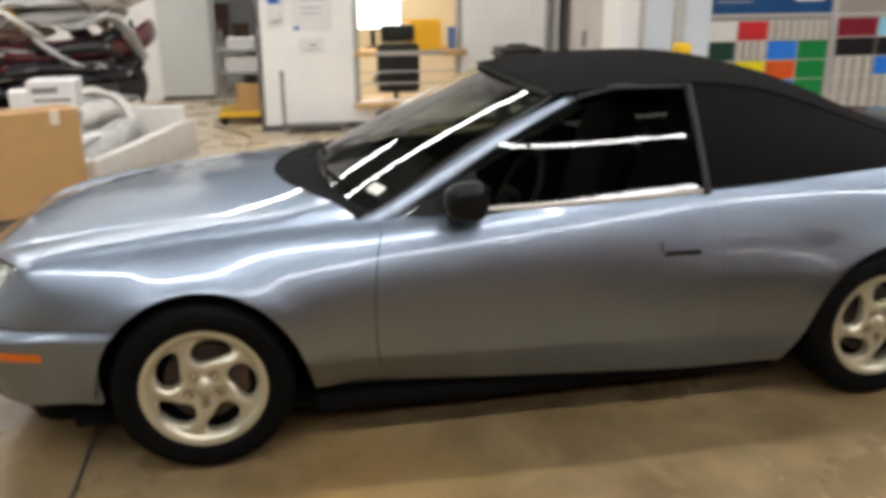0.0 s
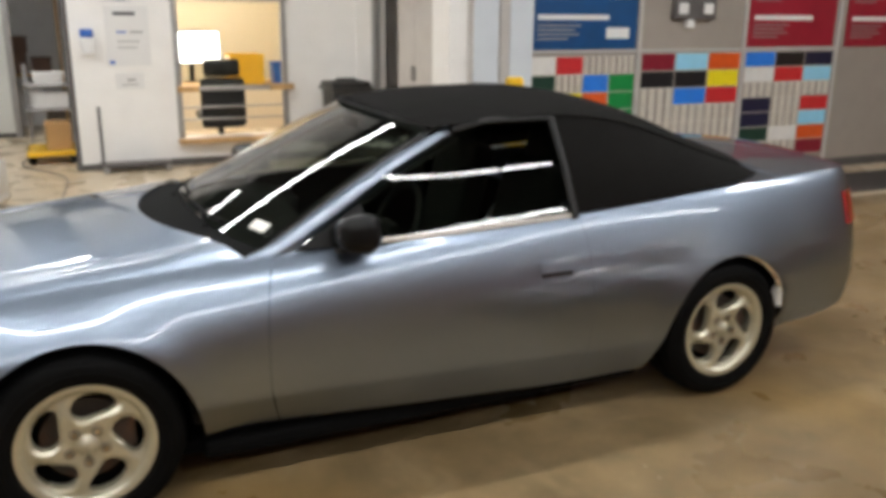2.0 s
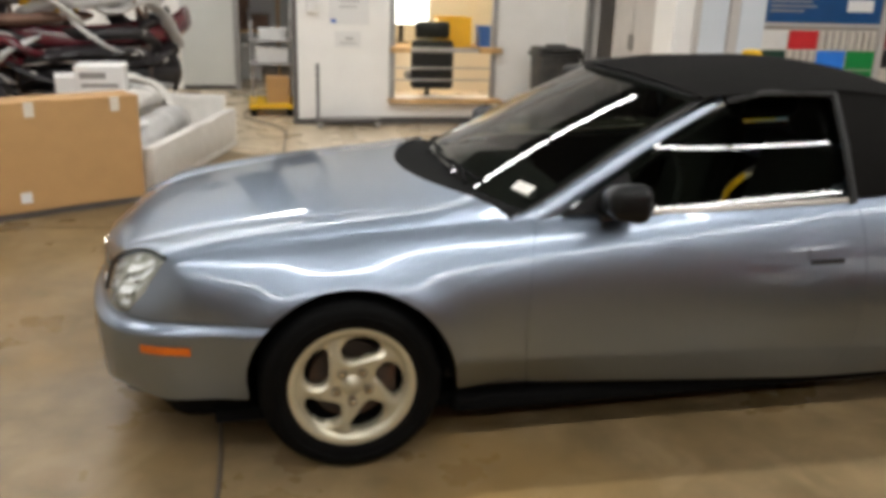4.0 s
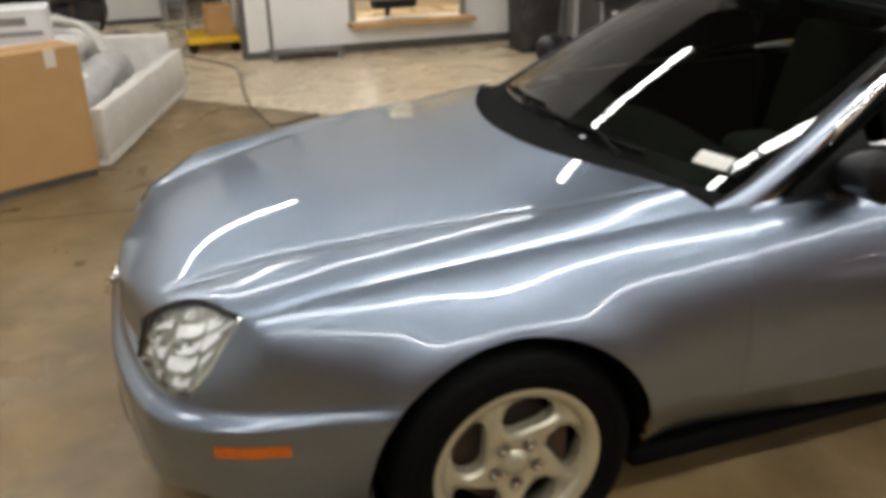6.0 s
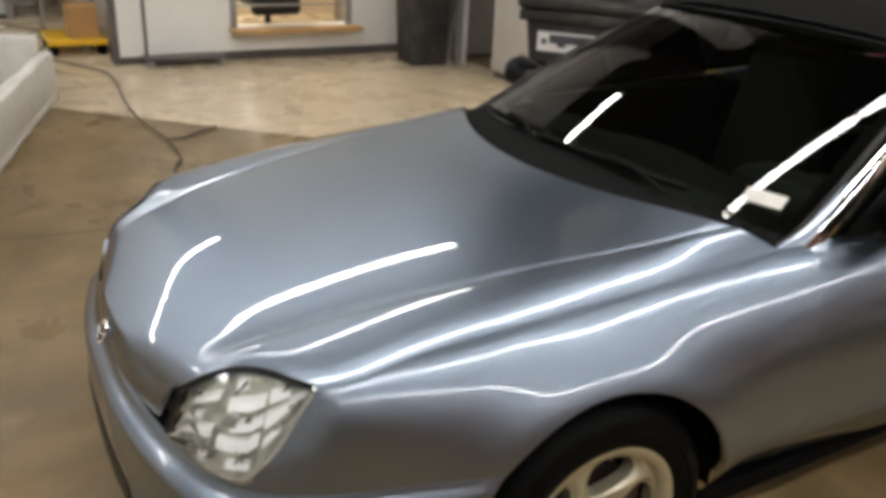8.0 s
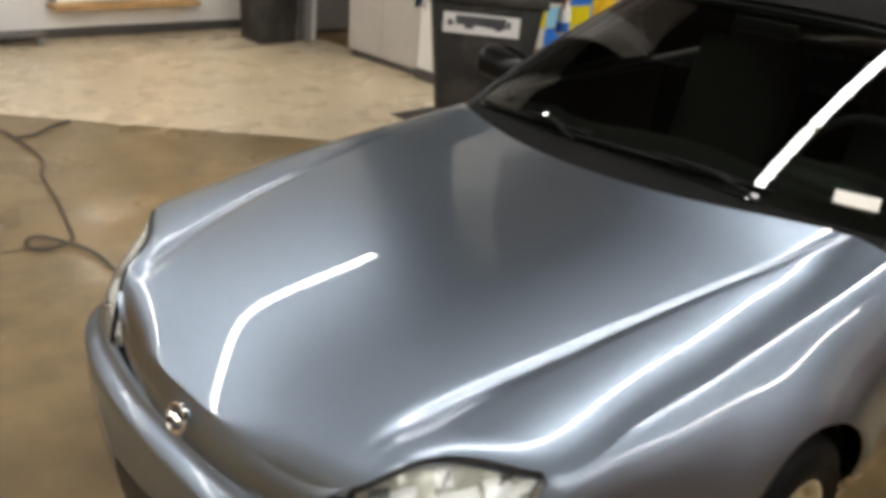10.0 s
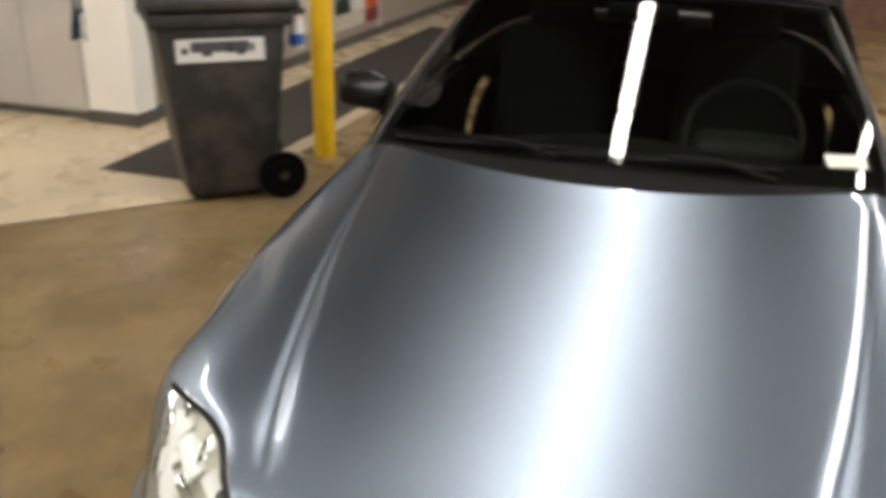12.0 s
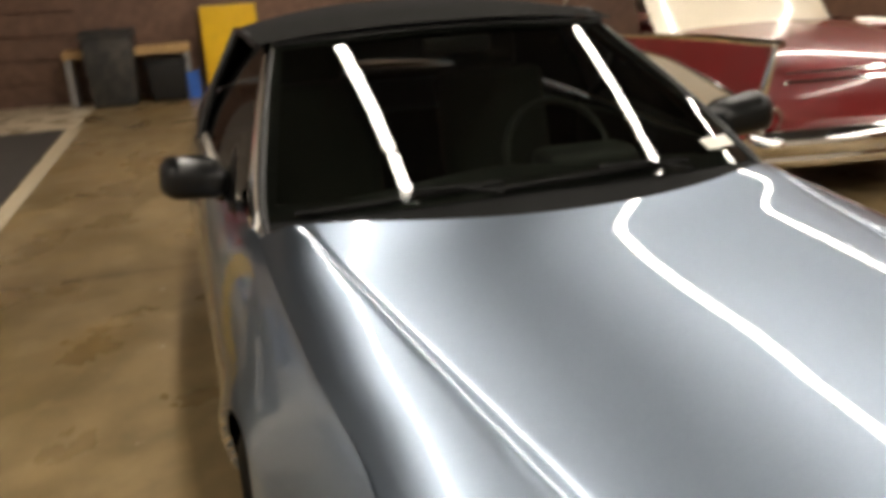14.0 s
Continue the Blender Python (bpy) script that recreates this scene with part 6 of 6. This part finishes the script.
part("board", box_bm(-0.9, -0.3, 0.70, 0.5, 0.3, 0.745), WOOD, shelf)
part("side", box_bm(-0.94, -0.3, 0, -0.9, 0.3, 2.0), WOOD, shelf)
part("side", box_bm(0.5, -0.3, 0, 0.54, 0.3, 2.0), WOOD, shelf)
placed(shelf, -0.55, 10.4)
for i in range(7):
    crate((BROWN, DARK_PART, BROWN)[i % 3], 0.26, 0.3, 0.20 + 0.05 * (i % 3), "dark brown box of parts on the shelf", -1.26 + 0.32 * (i % 4), 10.4, 0.745 + 0.30 * (i // 4), 4 * i - 9, "parts_box")
crate(PRINT_WHITE, 0.6, 0.4, 0.55, "white bin under the wooden shelf", -0.6, 10.35, 0, 0, "storage_bin")

# air hose on the floor
HOSE = [(-0.75, 8.6), (-0.44, 8.1), (-0.34, 7.4), (-0.50, 6.6), (-0.16, 5.9), (-0.06, 5.3), (-0.10, 4.6), (-0.09, 4.0), (-0.03, 3.5), (-0.04, 3.06), (-0.11, 2.88), (-0.18, 2.49), (-0.25, 2.17), (-0.31, 2.02), (-0.43, 2.01), (-0.45, 2.11), (-0.38, 2.13), (-0.30, 1.98), (-0.26, 1.82), (-0.28, 1.47), (-0.33, 1.0), (-0.4, 0.3), (-0.45, -0.4), (-0.44, -0.96), (-0.5, -1.4)]
fx, fy = Spline(range(len(HOSE)), [h[0] for h in HOSE]), Spline(range(len(HOSE)), [h[1] for h in HOSE])
HOSE_GREY = material("dusty_hose_rubber", (0.085, 0.066, 0.050), rough=0.6, grain=0.2, scale=15.0)
air = tagged(new("air_hose"), "thin dusty brown air hose lying across the floor", "hose")
part("hose", tube_bm([(fx(t), fy(t), 0.013) for t in np.linspace(0, len(HOSE) - 1, 160)], 0.007, 6), HOSE_GREY, air, smooth=True)
part("branch", tube_bm([(-0.03, 3.5, 0.013), (0.08, 3.50, 0.014), (0.19, 3.6, 0.013), (0.34, 3.68, 0.013)], 0.009, 6), HOSE_GREY, air, smooth=True)

# ---- far end of the bay ----
slim_bin(10.35, 1.78, 0.95, "large dark bin at the end of the bay", 0.62, 0.62)
slim_bin(10.40, 1.12, 0.55, "low black tub at the end of the bay", 0.5, 0.5, BLACK)
yc = tagged(new("yellow_cabinet"), "yellow steel safety cabinet at the end wall", "cabinet")
part("body", box_bm(-0.02, -0.36, 0.04, 0.45, 0.36, 1.15, 0.008), YELLOW, yc)
part("plinth", box_bm(0.0, -0.34, 0, 0.44, 0.34, 0.038), BLACK, yc)
for y0, y1 in ((-0.35, -0.004), (0.004, 0.35)):
    dd = part("cabinet_door", box_bm(-0.04, y0, 0.06, -0.021, y1, 1.13, 0.005), YELLOW, yc)
    part("handle", box_bm(-0.055, -0.05 if y0 < -0.1 else 0.03, 0.55, -0.041, -0.03 if y0 < -0.1 else 0.05, 0.68, 0.003), BLACK, dd)
placed(yc, 10.35, 0.26)
bench = tagged(new("work_bench"), "yellow-brown bench against the end wall", "bench")
part("top", box_bm(-0.3, -1.1, 0.60, 0.25, 0.45, 0.70, 0.006), WOOD, bench)
for y in (-1.05, 0.40):
    part("leg", box_bm(-0.25, y - 0.04, 0, 0.2, y + 0.04, 0.598), STEEL, bench)
placed(bench, 10.62, 1.9)
crate(C_BLUE, 0.2, 0.16, 0.34, "blue can at the end wall", 10.4, 0.80, 0.0, 0, "can")
for i, z in enumerate((0.3, 0.6, 0.9, 1.2)):
    setting("wall_board", box_bm(10.86, 2.15, z, 10.899, 3.34, z + 0.26, 0.004), BROWN, "brown board on the end wall", "board")

# ---- the old two-tone car beside the bay ----
# tail towards -x, its flank faces the convertible
old = tagged(new("classic_car"), "maroon and cream finned old car with chrome bumper", "car")


def old_section(x):
    """Half width and heights of the old car's tail body at x metres behind its tail end."""
    w = 0.93 - 0.05 * math.exp(-x / 0.25)
    return w


def flank(name, z_lo, z_hi, mat, off, x0=0.0, x1=4.9, nx=30, nz=10):
    """A long band of the flank; z_lo and z_hi are functions of x; built for both sides."""
    for s in (1, -1):
        verts = []
        for i in range(nx):
            x = x0 + (x1 - x0) * i / (nx - 1)
            for j in range(nz):
                z = z_lo(x) + (z_hi(x) - z_lo(x)) * j / (nz - 1)
                y = old_section(x) - 0.10 * ((z - 0.55) / 0.45) ** 2 + off
                verts.append((x - 0.16 * (z - 0.5) * math.exp(-x / 0.5), s * y, z))
        mesh_of(name, verts, grid_faces(nx, nz, flip=s > 0), mat, old)


fin = Spline([0, 0.5, 1.2, 2.0, 3.0, 4.9], [0.93, 0.93, 0.91, 0.88, 0.86, 0.82])
flank("flank_panel", lambda x: 0.26, fin, MAROON, 0.0)
flank("cream_flash", lambda x: 0.52 + 0.02 * x, lambda x: 0.52 + 0.02 * x + (0.05 + 0.20 * smooth01((x + 0.4) / 1.6)) , CREAM, 0.006, 0.06, 4.2)
for a, b in ((lambda x: 0.515 + 0.02 * x, 0.012), (lambda x: 0.575 + 0.02 * x + 0.20 * smooth01((x + 0.4) / 1.6), 0.012)):
    for s in (1, -1):
        pts = [(x - 0.16 * (a(x) - 0.5) * math.exp(-x / 0.5), s * (old_section(x) - 0.10 * ((a(x) - 0.55) / 0.45) ** 2 + 0.008), a(x)) for x in np.linspace(0.04, 4.3, 30)]
        part("flank_strip", tube_bm(pts, b, 6), CHROME, old, smooth=True)
# tail face and boot lid
verts = []
for i in range(21):
    y = -0.86 + 1.72 * i / 20
    c = 1 - (y / 0.88) ** 2
    for z, x in ((0.26, -0.02), (0.45, -0.06), (0.60, -0.05), (0.74, 0.0), (0.80 + 0.02 * c, 0.10), (0.84 + 0.04 * c, 0.45), (0.88 + 0.05 * c, 1.1), (0.90 + 0.05 * c, 1.35)):
        verts.append((x - 0.05 * c, y, z))
mesh_of("boot_lid", verts, grid_faces(21, 8, flip=True), MAROON, old)
for s in (1, -1):
    # fin cap, its bright edge, lamp pod
    pts = [(x - 0.16 * (fin(x) - 0.5) * math.exp(-x / 0.5), s * (old_section(x) - 0.10 * ((fin(x) - 0.55) / 0.45) ** 2 - 0.01), fin(x) + 0.005) for x in np.linspace(0.0, 2.2, 24)]
    part("fin_cap", tube_bm(pts, 0.022, 8), CHROME, old, smooth=True)
    verts = []
    for i in range(24):
        x, y, z = pts[i]
        verts += [(x, y, z), (x, s * (abs(y) - 0.16), z - 0.02 - 0.02 * i / 23)]
    mesh_of("fin_top", verts, grid_faces(24, 2, flip=s < 0), MAROON, old)
    edge = [(-0.075, s * 0.852, 0.93), (-0.065, s * 0.866, 0.80), (-0.035, s * 0.880, 0.66), (-0.01, s * 0.885, 0.585)]
    part("fin_edge", tube_bm(edge, [0.018, 0.024, 0.03, 0.036], 10), CHROME, old, smooth=True)
    bm = lathe_bm([(0.001, -0.045), (0.040, -0.035), (0.058, 0.0)], 24, axis="z")
    bmesh.ops.transform(bm, matrix=Matrix.Translation((-0.05, s * 0.86, 0.53)) @ Matrix.Rotation(math.pi / 2, 4, "Y"), verts=bm.verts)
    lamp = part("tail_lamp", bm, RED_LENS, old, smooth=True)
    bm = lathe_bm([(0.058, -0.04), (0.078, -0.03), (0.085, 0.0), (0.082, 0.10), (0.05, 0.18)], 24, axis="z")
    bmesh.ops.transform(bm, matrix=Matrix.Translation((-0.06, s * 0.86, 0.53)) @ Matrix.Rotation(math.pi / 2, 4, "Y"), verts=bm.verts)
    part("lamp_ring", bm, CHROME, lamp, smooth=True)
    bm = bmesh.new()
    bmesh.ops.create_uvsphere(bm, u_segments=20, v_segments=12, radius=0.11, matrix=Matrix.Translation((-0.06, s * 0.86, 0.40)) @ Matrix.Diagonal((1.3, 1.0, 0.75, 1)))
    part("bumper_pod", bm, CHROME, old, smooth=True)
bar = [(-0.10 - 0.08 * (1 - (y / 0.9) ** 2), y, 0.40) for y in np.linspace(-0.90, 0.90, 25)]
part("rear_bumper", tube_bm(bar, 0.085, 14, flat=1.0), CHROME, old, smooth=True)
part("bumper_apron", tube_bm([(x + 0.03, y, 0.30) for x, y, z in bar], 0.055, 10), CHROME, old, smooth=True)
for z in (0.72, 0.77):
    part("boot_strip", tube_bm([(-0.005 - 0.05 * (1 - (y / 0.88) ** 2) - (0.80 - z) * 0.1, y, z) for y in np.linspace(-0.74, 0.74, 15)], 0.008, 6), CHROME, old, smooth=True)
# roof, glass and wheels
verts = []
for i in range(18):
    x = 1.35 + 2.25 * i / 17
    u = (x - 1.35) / 2.25
    z = 0.92 + 0.52 * smooth01(u / 0.28) * smooth01((1 - u) / 0.3)
    for j in range(13):
        y = 0.72 * (2 * j / 12 - 1)
        verts.append((x, y, z - 0.10 * abs(2 * j / 12 - 1) ** 4))
mesh_of("roof", verts, grid_faces(18, 13), CREAM, old)
for s in (1, -1):
    verts = []
    for i in range(10):
        x = 1.55 + 1.75 * i / 9
        verts += [(x, s * 0.82, 0.87), (1.95 + 1.0 * i / 9, s * 0.70, 1.30)]
    mesh_of("side_glass", verts, grid_faces(10, 2), SIDE_GLASS, old)
part("floor_pan", box_bm(0.05, -0.84, 0.22, 4.8, 0.84, 0.27), UNDER, old)
part("front_deck", box_bm(3.4, -0.84, 0.60, 4.88, 0.84, 0.86, 0.05, 3), MAROON, old, smooth=True)
for x in (1.15, 4.05):
    for s in (1, -1):
        w = lathe_bm([(0.20, -0.09), (0.30, -0.085), (0.335, -0.05), (0.335, 0.05), (0.30, 0.085), (0.20, 0.09)], 36)
        bmesh.ops.translate(w, verts=w.verts, vec=(x, s * 0.76, 0.335))
        wo = part("wheel", w, RUBBER, old, smooth=True)
        w = lathe_bm([(0.001, s * 0.115), (0.08, s * 0.11), (0.17, s * 0.095), (0.205, s * 0.088)], 36)
        bmesh.ops.translate(w, verts=w.verts, vec=(x, s * 0.76, 0.335))
        part("hub_cap", w, CHROME, wo, smooth=True)
placed(old, 2.62, -3.12, 0.0, -2)
